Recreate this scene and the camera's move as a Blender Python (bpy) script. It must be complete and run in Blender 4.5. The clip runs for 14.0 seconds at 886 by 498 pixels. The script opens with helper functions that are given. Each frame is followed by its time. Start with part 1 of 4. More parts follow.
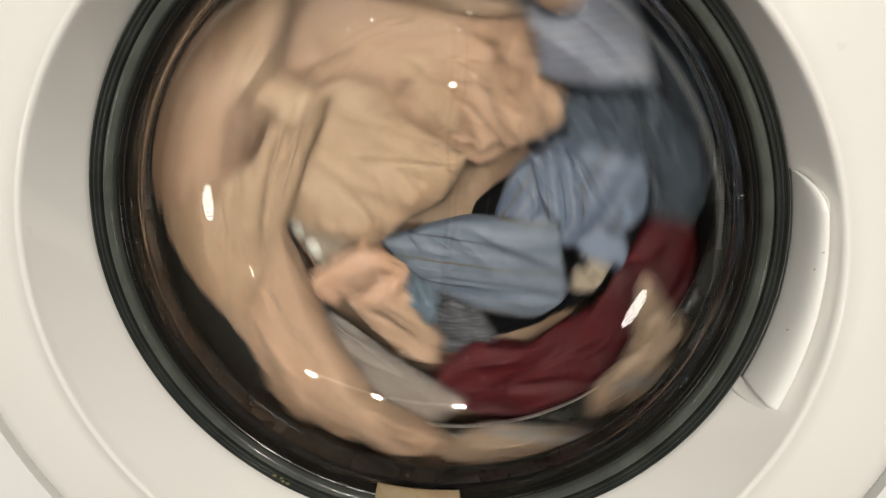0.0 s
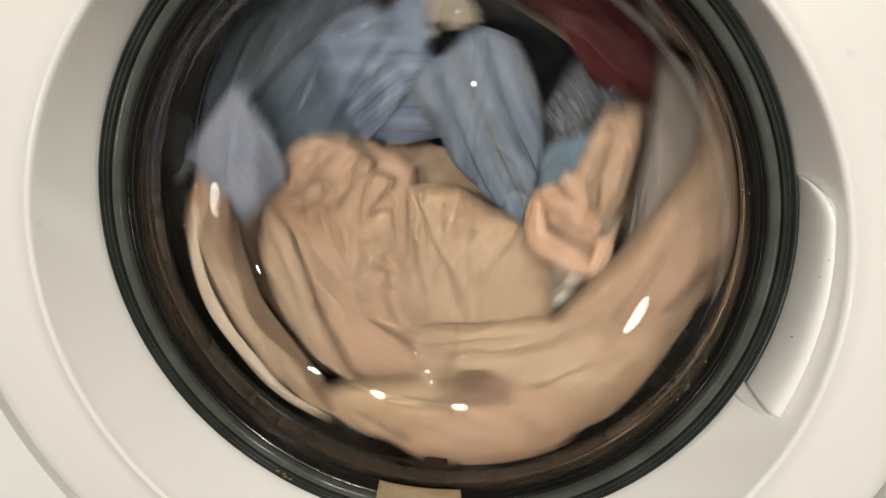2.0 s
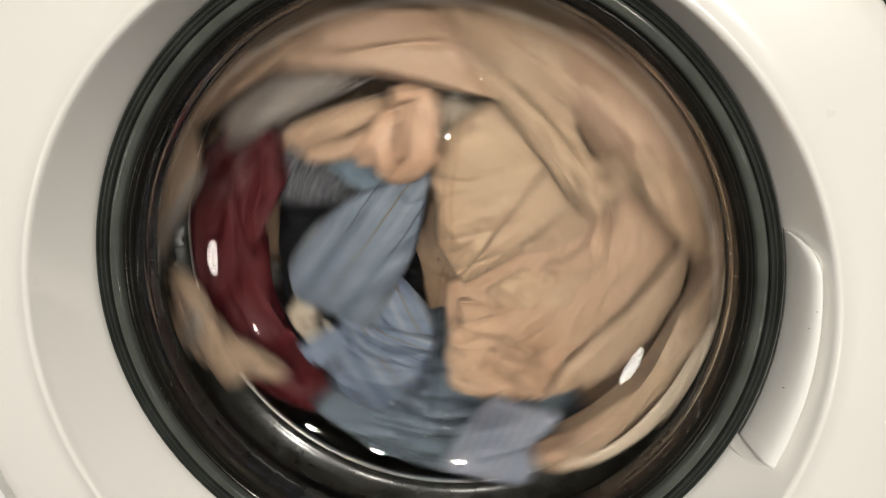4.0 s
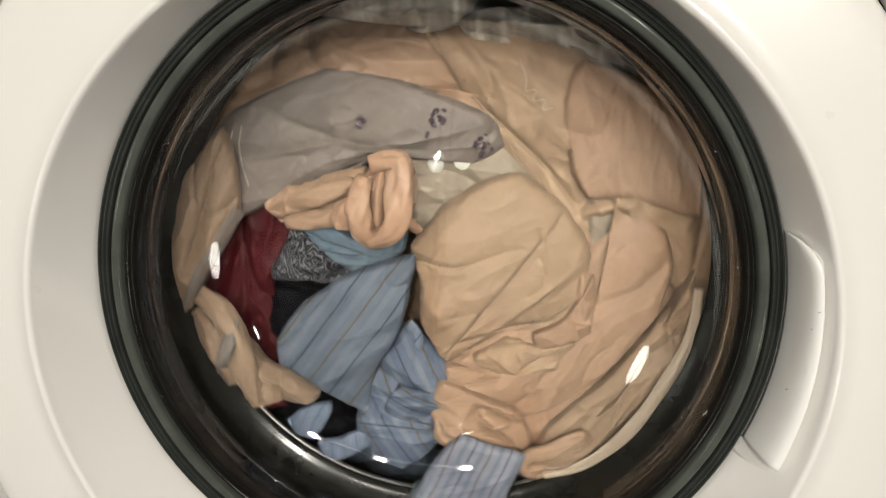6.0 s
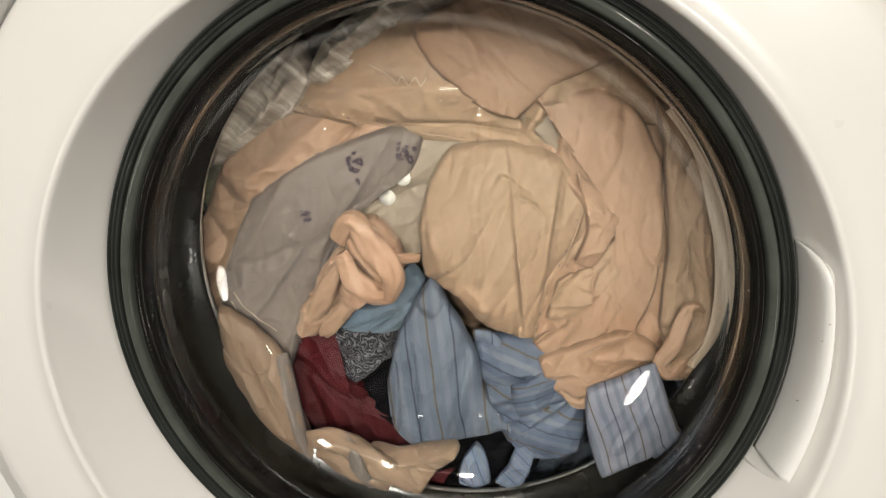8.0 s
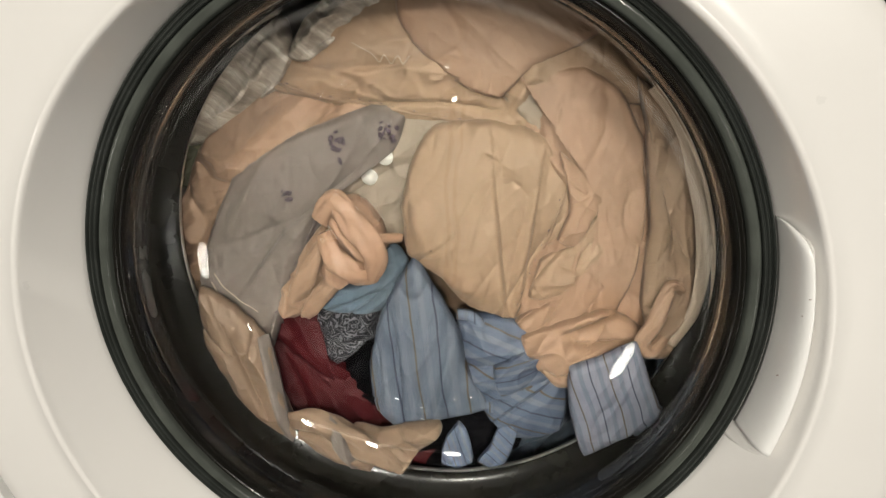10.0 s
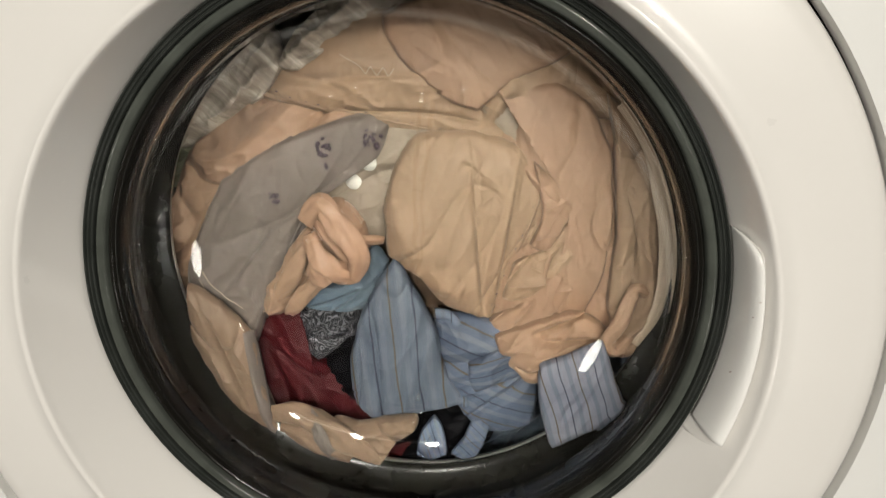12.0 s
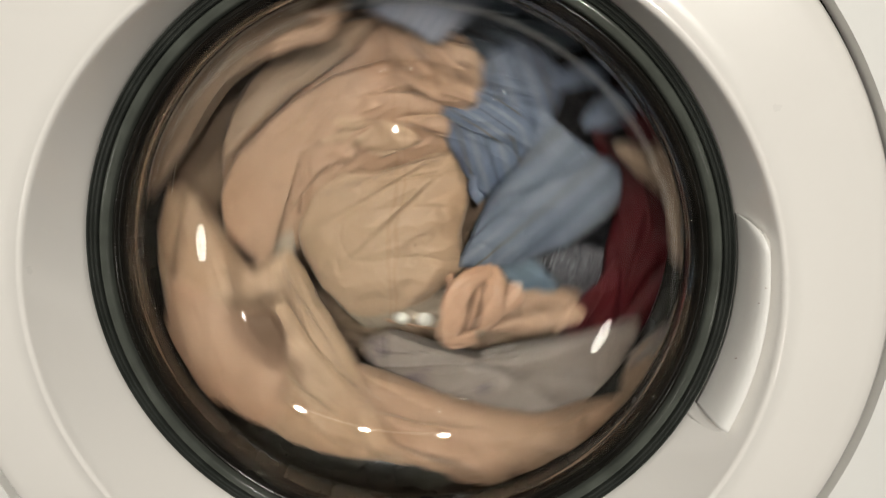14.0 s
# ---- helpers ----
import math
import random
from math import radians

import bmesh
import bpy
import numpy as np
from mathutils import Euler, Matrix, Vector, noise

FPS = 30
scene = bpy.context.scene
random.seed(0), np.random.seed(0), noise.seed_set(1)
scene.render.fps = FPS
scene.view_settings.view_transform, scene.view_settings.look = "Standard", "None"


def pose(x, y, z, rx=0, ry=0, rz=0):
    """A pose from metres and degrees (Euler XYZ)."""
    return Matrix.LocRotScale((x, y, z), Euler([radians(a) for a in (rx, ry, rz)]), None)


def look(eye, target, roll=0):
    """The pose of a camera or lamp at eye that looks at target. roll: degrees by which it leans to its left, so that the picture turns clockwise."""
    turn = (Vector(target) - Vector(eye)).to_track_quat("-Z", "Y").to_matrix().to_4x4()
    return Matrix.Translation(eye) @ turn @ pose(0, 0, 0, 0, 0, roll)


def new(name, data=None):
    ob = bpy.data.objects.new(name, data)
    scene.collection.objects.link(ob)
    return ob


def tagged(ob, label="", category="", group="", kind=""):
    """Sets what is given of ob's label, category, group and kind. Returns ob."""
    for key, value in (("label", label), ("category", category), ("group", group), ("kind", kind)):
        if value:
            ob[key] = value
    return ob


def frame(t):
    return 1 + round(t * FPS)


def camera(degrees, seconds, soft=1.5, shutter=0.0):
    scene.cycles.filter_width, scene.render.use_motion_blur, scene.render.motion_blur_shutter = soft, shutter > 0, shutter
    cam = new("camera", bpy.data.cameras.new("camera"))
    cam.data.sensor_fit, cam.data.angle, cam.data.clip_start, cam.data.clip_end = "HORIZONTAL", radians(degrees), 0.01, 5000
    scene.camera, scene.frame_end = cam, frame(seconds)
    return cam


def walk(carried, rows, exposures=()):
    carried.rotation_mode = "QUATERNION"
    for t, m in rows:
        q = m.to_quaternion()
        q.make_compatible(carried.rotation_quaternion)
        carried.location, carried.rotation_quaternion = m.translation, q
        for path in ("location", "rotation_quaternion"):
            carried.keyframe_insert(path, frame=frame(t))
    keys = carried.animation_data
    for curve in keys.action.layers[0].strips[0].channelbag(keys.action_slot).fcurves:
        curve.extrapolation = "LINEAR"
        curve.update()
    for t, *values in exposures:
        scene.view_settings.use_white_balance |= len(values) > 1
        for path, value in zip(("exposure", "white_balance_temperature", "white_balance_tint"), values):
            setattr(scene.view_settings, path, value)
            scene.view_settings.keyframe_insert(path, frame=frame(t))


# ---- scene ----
# The door's axis runs along +y at height AX; y = 0 is the dark glass rim, the room is at y < 0.
AX = 0.47
PATH = [
    (0.0, pose(0.0482, -0.3418, 0.5892, 70.23, 0.43, 6.35)),
    (0.5, pose(0.0523, -0.3385, 0.5855, 69.66, 0.08, 7.33)),
    (1.0, pose(0.0541, -0.3396, 0.5876, 69.65, -0.25, 7.45)),
    (1.5, pose(0.0541, -0.3419, 0.5916, 69.88, -0.22, 7.63)),
    (2.0, pose(0.0529, -0.3413, 0.5911, 69.98, -0.15, 7.70)),
    (2.5, pose(0.0503, -0.3449, 0.5905, 70.25, -0.25, 7.54)),
    (3.0, pose(0.0524, -0.3450, 0.5919, 70.77, -0.59, 7.56)),
    (3.5, pose(0.0494, -0.3459, 0.5945, 72.65, -0.42, 6.72)),
    (6.0, pose(0.0418, -0.3500, 0.5881, 75.22, -0.09, 5.61)),
    (6.5, pose(0.0432, -0.3495, 0.5915, 75.09, 0.37, 6.04)),
    (7.0, pose(0.0480, -0.3450, 0.6008, 73.68, 1.03, 6.78)),
    (7.5, pose(0.0471, -0.3446, 0.5994, 73.85, 0.93, 6.73)),
    (8.0, pose(0.0554, -0.3412, 0.6046, 73.27, 1.48, 7.77)),
    (8.5, pose(0.0552, -0.3404, 0.6043, 72.36, 1.30, 6.88)),
    (11.0, pose(0.0465, -0.3493, 0.5975, 72.53, 0.50, 5.54)),
    (11.5, pose(0.0444, -0.3687, 0.6036, 73.81, -0.44, 4.63)),
    (12.0, pose(0.0475, -0.3668, 0.6074, 72.53, -0.54, 4.07)),
    (12.5, pose(0.0497, -0.3659, 0.6084, 71.41, -0.43, 4.58)),
    (13.0, pose(0.0435, -0.3671, 0.6030, 71.60, -0.83, 3.75)),
    (13.5, pose(0.0394, -0.3688, 0.6015, 72.06, -0.97, 3.26)),
    (14.0, pose(0.0357, -0.3713, 0.5971, 73.33, -0.68, 2.76)),
]
cam = camera(60.0, 14.0, soft=1.4, shutter=0.55)
walk(cam, PATH, exposures=[(0.0, 0.0), (8.0, 0.0), (11.0, -0.12), (14.0, -0.2)])

# ---- light: a ceiling lamp in a small closed utility room at night ----
world = bpy.data.worlds.new("night")
world.use_nodes = True
world.node_tree.nodes["Background"].inputs["Color"].default_value = (0.02, 0.022, 0.03, 1)
world.node_tree.nodes["Background"].inputs["Strength"].default_value = 0.05
scene.world = world

# a wall bar with three small bulbs behind the viewer
BULBS = [(-0.32, -1.72, 1.06), (0.14, -1.72, 1.06), (0.60, -1.72, 1.06)]
for bulb_place in BULBS:
    lamp_data = bpy.data.lights.new("bulb_light", "SPOT")
    lamp_data.shadow_soft_size, lamp_data.energy, lamp_data.color = 0.035, 45.0, (1.0, 0.955, 0.86)
    lamp_data.spot_size, lamp_data.spot_blend = radians(75), 0.6
    lamp_light = new("bulb_light", lamp_data)
    lamp_light.matrix_world = look((bulb_place[0], bulb_place[1] + 0.05, bulb_place[2] - 0.01), (0.0, 0.0, AX))


# ---- materials ----
def material(name, rough=0.5, metal=0.0, spec=0.5):
    m = bpy.data.materials.new(name)
    m.use_nodes = True
    b = m.node_tree.nodes["Principled BSDF"]
    b.inputs["Roughness"].default_value = rough
    b.inputs["Metallic"].default_value = metal
    b.inputs["Specular IOR Level"].default_value = spec
    return m, m.node_tree, b


def node(tree, kind, **values):
    n = tree.nodes.new(kind)
    for k, v in values.items():
        n.inputs[k.replace("_", " ")].default_value = v
    return n


def ramp(tree, fac, stops):
    r = tree.nodes.new("ShaderNodeValToRGB")
    e = r.color_ramp.elements
    while len(e) < len(stops):
        e.new(0.5)
    for k, (p, c) in enumerate(stops):
        e[k].position, e[k].color = p, (*c, 1)
    tree.links.new(fac, r.inputs["Fac"])
    return r.outputs["Color"]


def math_node(tree, op, a, b=None, c=None):
    n = tree.nodes.new("ShaderNodeMath")
    n.operation = op
    for k, v in enumerate((a, b, c)):
        if v is None:
            continue
        if isinstance(v, (int, float)):
            n.inputs[k].default_value = v
        else:
            tree.links.new(v, n.inputs[k])
    return n.outputs[0]


def mixed(tree, fac, a, b, blend="MIX"):
    n = tree.nodes.new("ShaderNodeMix")
    n.data_type, n.blend_type = "RGBA", blend
    for key, v in ((0, fac), (6, a), (7, b)):
        if isinstance(v, (int, float)):
            n.inputs[key].default_value = v
        elif isinstance(v, tuple):
            n.inputs[key].default_value = (*v, 1)
        else:
            tree.links.new(v, n.inputs[key])
    return n.outputs[2]


def coords(tree):
    return tree.nodes.new("ShaderNodeTexCoord").outputs["Object"]


def add_bump(tree, bsdf, heights, dist):
    last = None
    for h, strength in heights:
        n = tree.nodes.new("ShaderNodeBump")
        n.inputs["Strength"].default_value, n.inputs["Distance"].default_value = strength, dist
        tree.links.new(h, n.inputs["Height"])
        if last:
            tree.links.new(last, n.inputs["Normal"])
        last = n.outputs["Normal"]
    tree.links.new(last, bsdf.inputs["Normal"])


def noise_tex(tree, scale, detail=4.0, rough=0.55, vec=None, stretch=None):
    n = node(tree, "ShaderNodeTexNoise", Scale=scale, Detail=detail, Roughness=rough)
    v = vec or coords(tree)
    if stretch:
        mp = tree.nodes.new("ShaderNodeMapping")
        mp.inputs["Scale"].default_value = stretch
        tree.links.new(v, mp.inputs["Vector"])
        v = mp.outputs["Vector"]
    tree.links.new(v, n.inputs["Vector"])
    return n.outputs["Fac"]


def plastic(name, base, rough, spots=0.03, orange=0.05, coat=0.0):
    m, t, b = material(name, rough)
    c = ramp(t, noise_tex(t, 9, 6), [(0.3, tuple(x * (1 - spots) for x in base)), (0.7, base)])
    t.links.new(c, b.inputs["Base Color"])
    r = math_node(t, "MULTIPLY_ADD", noise_tex(t, 60, 5), 0.12, rough - 0.06)
    t.links.new(r, b.inputs["Roughness"])
    add_bump(t, b, [(noise_tex(t, 700, 2), orange)], 0.0004)
    b.inputs["Coat Weight"].default_value = coat
    b.inputs["Coat Roughness"].default_value = 0.045
    return m


def fabric(name, base, dark, rough=0.62, weave=1400.0, sheen=0.05, spec=0.3):
    """Wet cloth: mottled dye, a fine weave and small creases."""
    m, t, b = material(name, rough, 0.0, spec)
    blot = noise_tex(t, 14, 5)
    fine = noise_tex(t, 120, 4)
    f = math_node(t, "ADD", math_node(t, "MULTIPLY", blot, 0.75), math_node(t, "MULTIPLY", fine, 0.25))
    c = ramp(t, f, [(0.32, dark), (0.66, base)])
    tint = ramp(t, noise_tex(t, 9, 3), [(0.36, (1.0, 0.93, 0.88)), (0.50, (1.0, 0.99, 0.99)), (0.64, (0.96, 0.96, 0.95))])
    c = mixed(t, 1.0, c, tint, "MULTIPLY")
    t.links.new(c, b.inputs["Base Color"])
    r = math_node(t, "MULTIPLY_ADD", noise_tex(t, 25, 3), 0.3, rough - 0.15)
    t.links.new(r, b.inputs["Roughness"])
    w = noise_tex(t, weave, 2, 0.5)
    line = math_node(t, "ABSOLUTE", math_node(t, "SUBTRACT", noise_tex(t, 21, 3, 0.5, None, (1.6, 1, 0.7)), 0.5))
    crease = math_node(t, "MINIMUM", math_node(t, "MULTIPLY", line, 14.0), 1.0)
    add_bump(t, b, [(noise_tex(t, 55, 5, 0.6, None, (1, 1, 2.2)), 0.55), (crease, 0.26), (w, 0.16)], 0.002)
    b.inputs["Sheen Weight"].default_value = sheen
    return m


def striped(name, turn, base=(0.080, 0.096, 0.122), period=0.0285, shift=0.0):
    """Pale blue shirting: soft white bands with thin navy and brown lines."""
    m, t, b = material(name, 0.6, 0.0, 0.3)
    v = coords(t)
    sep = t.nodes.new("ShaderNodeSeparateXYZ")
    t.links.new(v, sep.inputs[0])
    wob = math_node(t, "MULTIPLY_ADD", noise_tex(t, 28, 3, 0.5, v), 0.005, -0.0025)
    u = math_node(t, "ADD", math_node(t, "MULTIPLY", sep.outputs[0], math.cos(turn)), math_node(t, "MULTIPLY", sep.outputs[2], math.sin(turn)))
    u = math_node(t, "ADD", u, wob)
    u = math_node(t, "FRACT", math_node(t, "ADD", math_node(t, "DIVIDE", u, period), 20.0 + shift))
    white = (0.104, 0.118, 0.142)
    navy, brown = (0.014, 0.019, 0.040), (0.062, 0.040, 0.018)
    stops = [(0.0, base), (0.075, base), (0.085, navy), (0.115, navy), (0.12, base), (0.28, base), (0.31, white),
             (0.40, white), (0.43, base), (0.565, base), (0.573, brown), (0.603, brown), (0.61, base), (0.78, base), (0.81, white), (0.90, white), (0.93, base)]
    c = ramp(t, u, stops)
    d = ramp(t, noise_tex(t, 30, 6), [(0.3, (0.50, 0.52, 0.57)), (0.7, (0.82, 0.82, 0.82))])
    t.links.new(mixed(t, 1.0, c, d, "MULTIPLY"), b.inputs["Base Color"])
    add_bump(t, b, [(noise_tex(t, 60, 5), 0.35), (noise_tex(t, 1500, 2), 0.12)], 0.002)
    return m


def streaked(name):
    """Silver-grey with the steel drum's refracted shine painted as pale streaks along the folds."""
    m, t, b = material(name, 0.32, 0.0, 0.5)
    mp = t.nodes.new("ShaderNodeMapping")
    mp.inputs["Rotation"].default_value = (0, radians(-44), 0)
    t.links.new(coords(t), mp.inputs["Vector"])
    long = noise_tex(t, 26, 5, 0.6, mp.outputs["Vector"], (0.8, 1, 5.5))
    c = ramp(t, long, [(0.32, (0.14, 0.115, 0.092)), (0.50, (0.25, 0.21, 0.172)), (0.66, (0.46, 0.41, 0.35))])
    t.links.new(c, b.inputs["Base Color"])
    add_bump(t, b, [(long, 0.6), (noise_tex(t, 70, 4), 0.3)], 0.003)
    return m


def paisley(name):
    """Black cotton with a pale scroll print."""
    m, t, b = material(name, 0.7, 0.0, 0.25)
    v = coords(t)
    warp = node(t, "ShaderNodeTexNoise", Scale=70.0, Detail=2.0)
    t.links.new(v, warp.inputs["Vector"])
    mp = t.nodes.new("ShaderNodeVectorMath")
    mp.operation = "MULTIPLY_ADD"
    t.links.new(warp.outputs["Color"], mp.inputs[0])
    mp.inputs[1].default_value = (0.035, 0.035, 0.035)
    t.links.new(v, mp.inputs[2])
    w = node(t, "ShaderNodeTexWave", Scale=125.0, Distortion=10.0, Detail=1.5)
    w.wave_type = "RINGS"
    t.links.new(mp.outputs[0], w.inputs["Vector"])
    c = ramp(t, w.outputs["Fac"], [(0.0, (0.004, 0.004, 0.006)), (0.72, (0.004, 0.004, 0.006)), (0.82, (0.085, 0.083, 0.092)), (1.0, (0.105, 0.102, 0.112))])
    t.links.new(c, b.inputs["Base Color"])
    add_bump(t, b, [(noise_tex(t, 90, 5), 0.3)], 0.002)
    return m


def glassy(name, tint=(0.97, 0.985, 0.98), rough=0.0):
    m, t, b = material(name, rough)
    b.inputs["Base Color"].default_value = (*tint, 1)
    b.inputs["Transmission Weight"].default_value = 1.0
    b.inputs["IOR"].default_value = 1.47
    add_bump(t, b, [(noise_tex(t, 26, 2), 0.012)], 0.004)
    return m


def rubber(name, base, rough):
    m, t, b = material(name, rough, 0.0, 0.32)
    c = ramp(t, noise_tex(t, 40, 6), [(0.3, base), (0.75, tuple(x * 1.7 for x in base))])
    t.links.new(c, b.inputs["Base Color"])
    r = math_node(t, "MULTIPLY_ADD", noise_tex(t, 30, 3), 0.08, rough - 0.04)
    t.links.new(r, b.inputs["Roughness"])
    add_bump(t, b, [(noise_tex(t, 500, 2), 0.03)], 0.0006)
    return m


def steel(name, rough):
    m, t, b = material(name, rough, 1.0)
    c = ramp(t, noise_tex(t, 20, 5), [(0.3, (0.50, 0.49, 0.47)), (0.7, (0.66, 0.65, 0.63))])
    t.links.new(c, b.inputs["Base Color"])
    add_bump(t, b, [(noise_tex(t, 300, 2, 0.5, None, (1, 8, 1)), 0.05)], 0.001)
    return m


WHITE = plastic("white_gloss_plastic", (0.81, 0.785, 0.752), 0.30, coat=0.8)
PANEL = plastic("white_enamel", (0.78, 0.775, 0.755), 0.32)
GRIP = plastic("white_grip_plastic", (0.86, 0.85, 0.825), 0.30, coat=0.5)
RIM = rubber("dark_grey_rim_plastic", (0.024, 0.0265, 0.024), 0.13)
BAND = rubber("grey_green_band", (0.050, 0.055, 0.048), 0.12)
RUBBER = rubber("black_gasket_rubber", (0.0072, 0.0068, 0.0056), 0.16)
GLASS = glassy("door_glass")
WATER = glassy("water", (0.95, 0.97, 0.96))
STEEL = steel("drum_steel", 0.3)
LIP = steel("drum_lip_steel", 0.42)
GAP = rubber("shadow_gap", (0.02, 0.02, 0.02), 0.6)
TAPE = fabric("brown_tape", (0.30, 0.22, 0.12), (0.20, 0.14, 0.075), 0.5)
BEIGE = fabric("beige_cotton", (0.2115, 0.1460, 0.0950), (0.1779, 0.1205, 0.0758))
BEIGE2 = fabric("warm_beige_cotton", (0.2050, 0.1327, 0.0874), (0.1680, 0.1058, 0.0672))
BEIGE3 = fabric("dull_beige_cotton", (0.180, 0.124, 0.082), (0.148, 0.101, 0.066))
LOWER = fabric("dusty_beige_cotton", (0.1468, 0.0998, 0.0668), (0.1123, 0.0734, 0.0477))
PEACH = fabric("peach_satin", (0.2772, 0.1781, 0.1218), (0.2058, 0.1243, 0.0806), 0.27)
GREY = fabric("mauve_grey_cotton", (0.1098, 0.0898, 0.0771), (0.0898, 0.0732, 0.0638))
CREAM = fabric("greyish_cream_cotton", (0.176, 0.143, 0.108), (0.146, 0.118, 0.089))
HEM = fabric("grey_hem", (0.1000, 0.0840, 0.0731), (0.0739, 0.0622, 0.0563))
TOWEL = fabric("light_blue_terry", (0.0742, 0.1036, 0.1329), (0.0464, 0.0680, 0.0912), 0.85, 500)
RED = fabric("wine_red_cotton", (0.036, 0.0020, 0.0032), (0.021, 0.0011, 0.0019), 0.6, sheen=0.0, spec=0.15)
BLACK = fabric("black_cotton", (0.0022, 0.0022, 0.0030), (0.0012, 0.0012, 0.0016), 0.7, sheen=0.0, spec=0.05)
GREEN = fabric("pale_green_cotton", (0.1562, 0.1588, 0.1084), (0.1084, 0.1142, 0.0731))
DENIM = fabric("slate_blue_cotton", (0.0504, 0.0655, 0.0840), (0.0302, 0.0403, 0.0554))
SILVER = streaked("painted_silver_streaks")
SCUFF = fabric("scuff", (0.50, 0.40, 0.35), (0.44, 0.34, 0.30))
THREAD = fabric("pale_thread", (0.2772, 0.2226, 0.1680), (0.2436, 0.1932, 0.1470))
RESIDUE = fabric("detergent_residue", (0.16, 0.15, 0.06), (0.10, 0.09, 0.03))
DOT = fabric("white_print", (0.468, 0.461, 0.422), (0.432, 0.422, 0.383))
PETAL = fabric("purple_print", (0.055, 0.036, 0.048), (0.032, 0.020, 0.028))
PAISLEY = paisley("paisley_print")
WALL_PAINT = plastic("wall_paint", (0.13, 0.115, 0.10), 0.7)
FLOOR_TILE = plastic("floor_tile", (0.07, 0.06, 0.055), 0.4)
m_, t_, b_ = material("lamp_glow", 0.5)
b_.inputs["Emission Color"].default_value = (1.0, 0.95, 0.87, 1)
b_.inputs["Emission Strength"].default_value = 12.0
LAMP_GLOW = m_
m_, t_, b_ = material("led_glow", 0.5)
b_.inputs["Emission Color"].default_value = (1.0, 0.96, 0.90, 1)
b_.inputs["Emission Strength"].default_value = 160.0
LED_GLOW = m_
m_, t_, b_ = material("globe_glow", 0.5)
b_.inputs["Emission Color"].default_value = (1.0, 0.955, 0.87, 1)
b_.inputs["Emission Strength"].default_value = 13.0
GLOBE_GLOW = m_
m_, t_, b_ = material("pink_led_glow", 0.5)
b_.inputs["Emission Color"].default_value = (1.0, 0.62, 0.58, 1)
b_.inputs["Emission Strength"].default_value = 120.0
PINK_GLOW = m_


# ---- building helpers ----
def mesh_object(name, bm, mat, parent=None, label="", smooth=True):
    me = bpy.data.meshes.new(name)
    bm.normal_update()
    bm.to_mesh(me)
    bm.free()
    if smooth:
        me.polygons.foreach_set("use_smooth", [True] * len(me.polygons))
    me.materials.append(mat)
    ob = new(name, me)
    if parent:
        ob.parent = parent
    if label:
        ob["label"] = label
    return ob


def part(name, bm, mat, parent, label="", smooth=True):
    return mesh_object(name, bm, mat, parent, label, smooth)


def lathe(profile, n=160, a0=0.0, a1=360.0, close=True, cz=0.0):
    """Turns a profile of (radius, y) round the y axis; close joins its last point to its first."""
    bm = bmesh.new()
    full = abs(a1 - a0) >= 360
    cols = n if full else n + 1
    rings = []
    for k in range(cols):
        a = radians(a0 + (a1 - a0) * k / n)
        rings.append([bm.verts.new((r * math.cos(a), y, cz + r * math.sin(a))) for r, y in profile])
    m = len(profile)
    for k in range(n):
        p, q = rings[k], rings[(k + 1) % cols]
        for j in range(m if close else m - 1):
            f = (p[j], q[j], q[(j + 1) % m], p[(j + 1) % m])
            bm.faces.new(f)
    if not full and close:
        bm.faces.new(rings[0][::-1])
        bm.faces.new(rings[-1])
    bmesh.ops.recalc_face_normals(bm, faces=bm.faces)
    return bm


def smooth_profile(points, steps=5):
    """A rounded open profile through the given points."""
    out = []
    P = [points[0], *points, points[-1]]
    for k in range(1, len(P) - 2):
        for s in range(steps):
            u = s / steps
            out.append(tuple(0.5 * (2 * P[k][c] + (P[k + 1][c] - P[k - 1][c]) * u + (2 * P[k - 1][c] - 5 * P[k][c] + 4 * P[k + 1][c] - P[k + 2][c]) * u * u
                                    + (3 * P[k][c] - P[k - 1][c] - 3 * P[k + 1][c] + P[k + 2][c]) * u ** 3) for c in range(2)))
    out.append(points[-1])
    return out


def box(bm, lo, hi):
    vs = [bm.verts.new((x, y, z)) for x in (lo[0], hi[0]) for y in (lo[1], hi[1]) for z in (lo[2], hi[2])]
    for f in ((0, 1, 3, 2), (4, 6, 7, 5), (0, 4, 5, 1), (2, 3, 7, 6), (0, 2, 6, 4), (1, 5, 7, 3)):
        bm.faces.new([vs[k] for k in f])
    return bm


# ---- the room ----
def room():
    def slab(name, lo, hi, mat):
        return tagged(mesh_object(name, box(bmesh.new(), lo, hi), mat, smooth=False), kind="structure")
    slab("floor", (-1.3, -1.9, -0.1), (1.3, 0.75, 0.0), FLOOR_TILE)
    slab("ceiling", (-1.3, -1.9, 2.4), (1.3, 0.75, 2.5), WALL_PAINT)
    slab("wall_north", (-1.3, 0.75, 0.0), (1.3, 0.85, 2.4), WALL_PAINT)
    slab("wall_south", (-1.3, -2.0, 0.0), (1.3, -1.9, 2.4), WALL_PAINT)
    slab("wall_west", (-1.4, -2.0, 0.0), (-1.3, 0.85, 2.4), WALL_PAINT)
    slab("wall_east", (1.3, -2.0, 0.0), (1.4, 0.85, 2.4), WALL_PAINT)
    wall_lamp()
    floor_lamp()
    # unseen globes added where they throw highlights on the bowl and fill the dish
    stand_lamp(0.35, -0.57, 0.24, 0.042)
    stand_lamp(-0.42, -0.58, 0.40, 0.042)
    stand_lamp(0.18, -0.73, 0.35, 0.009)


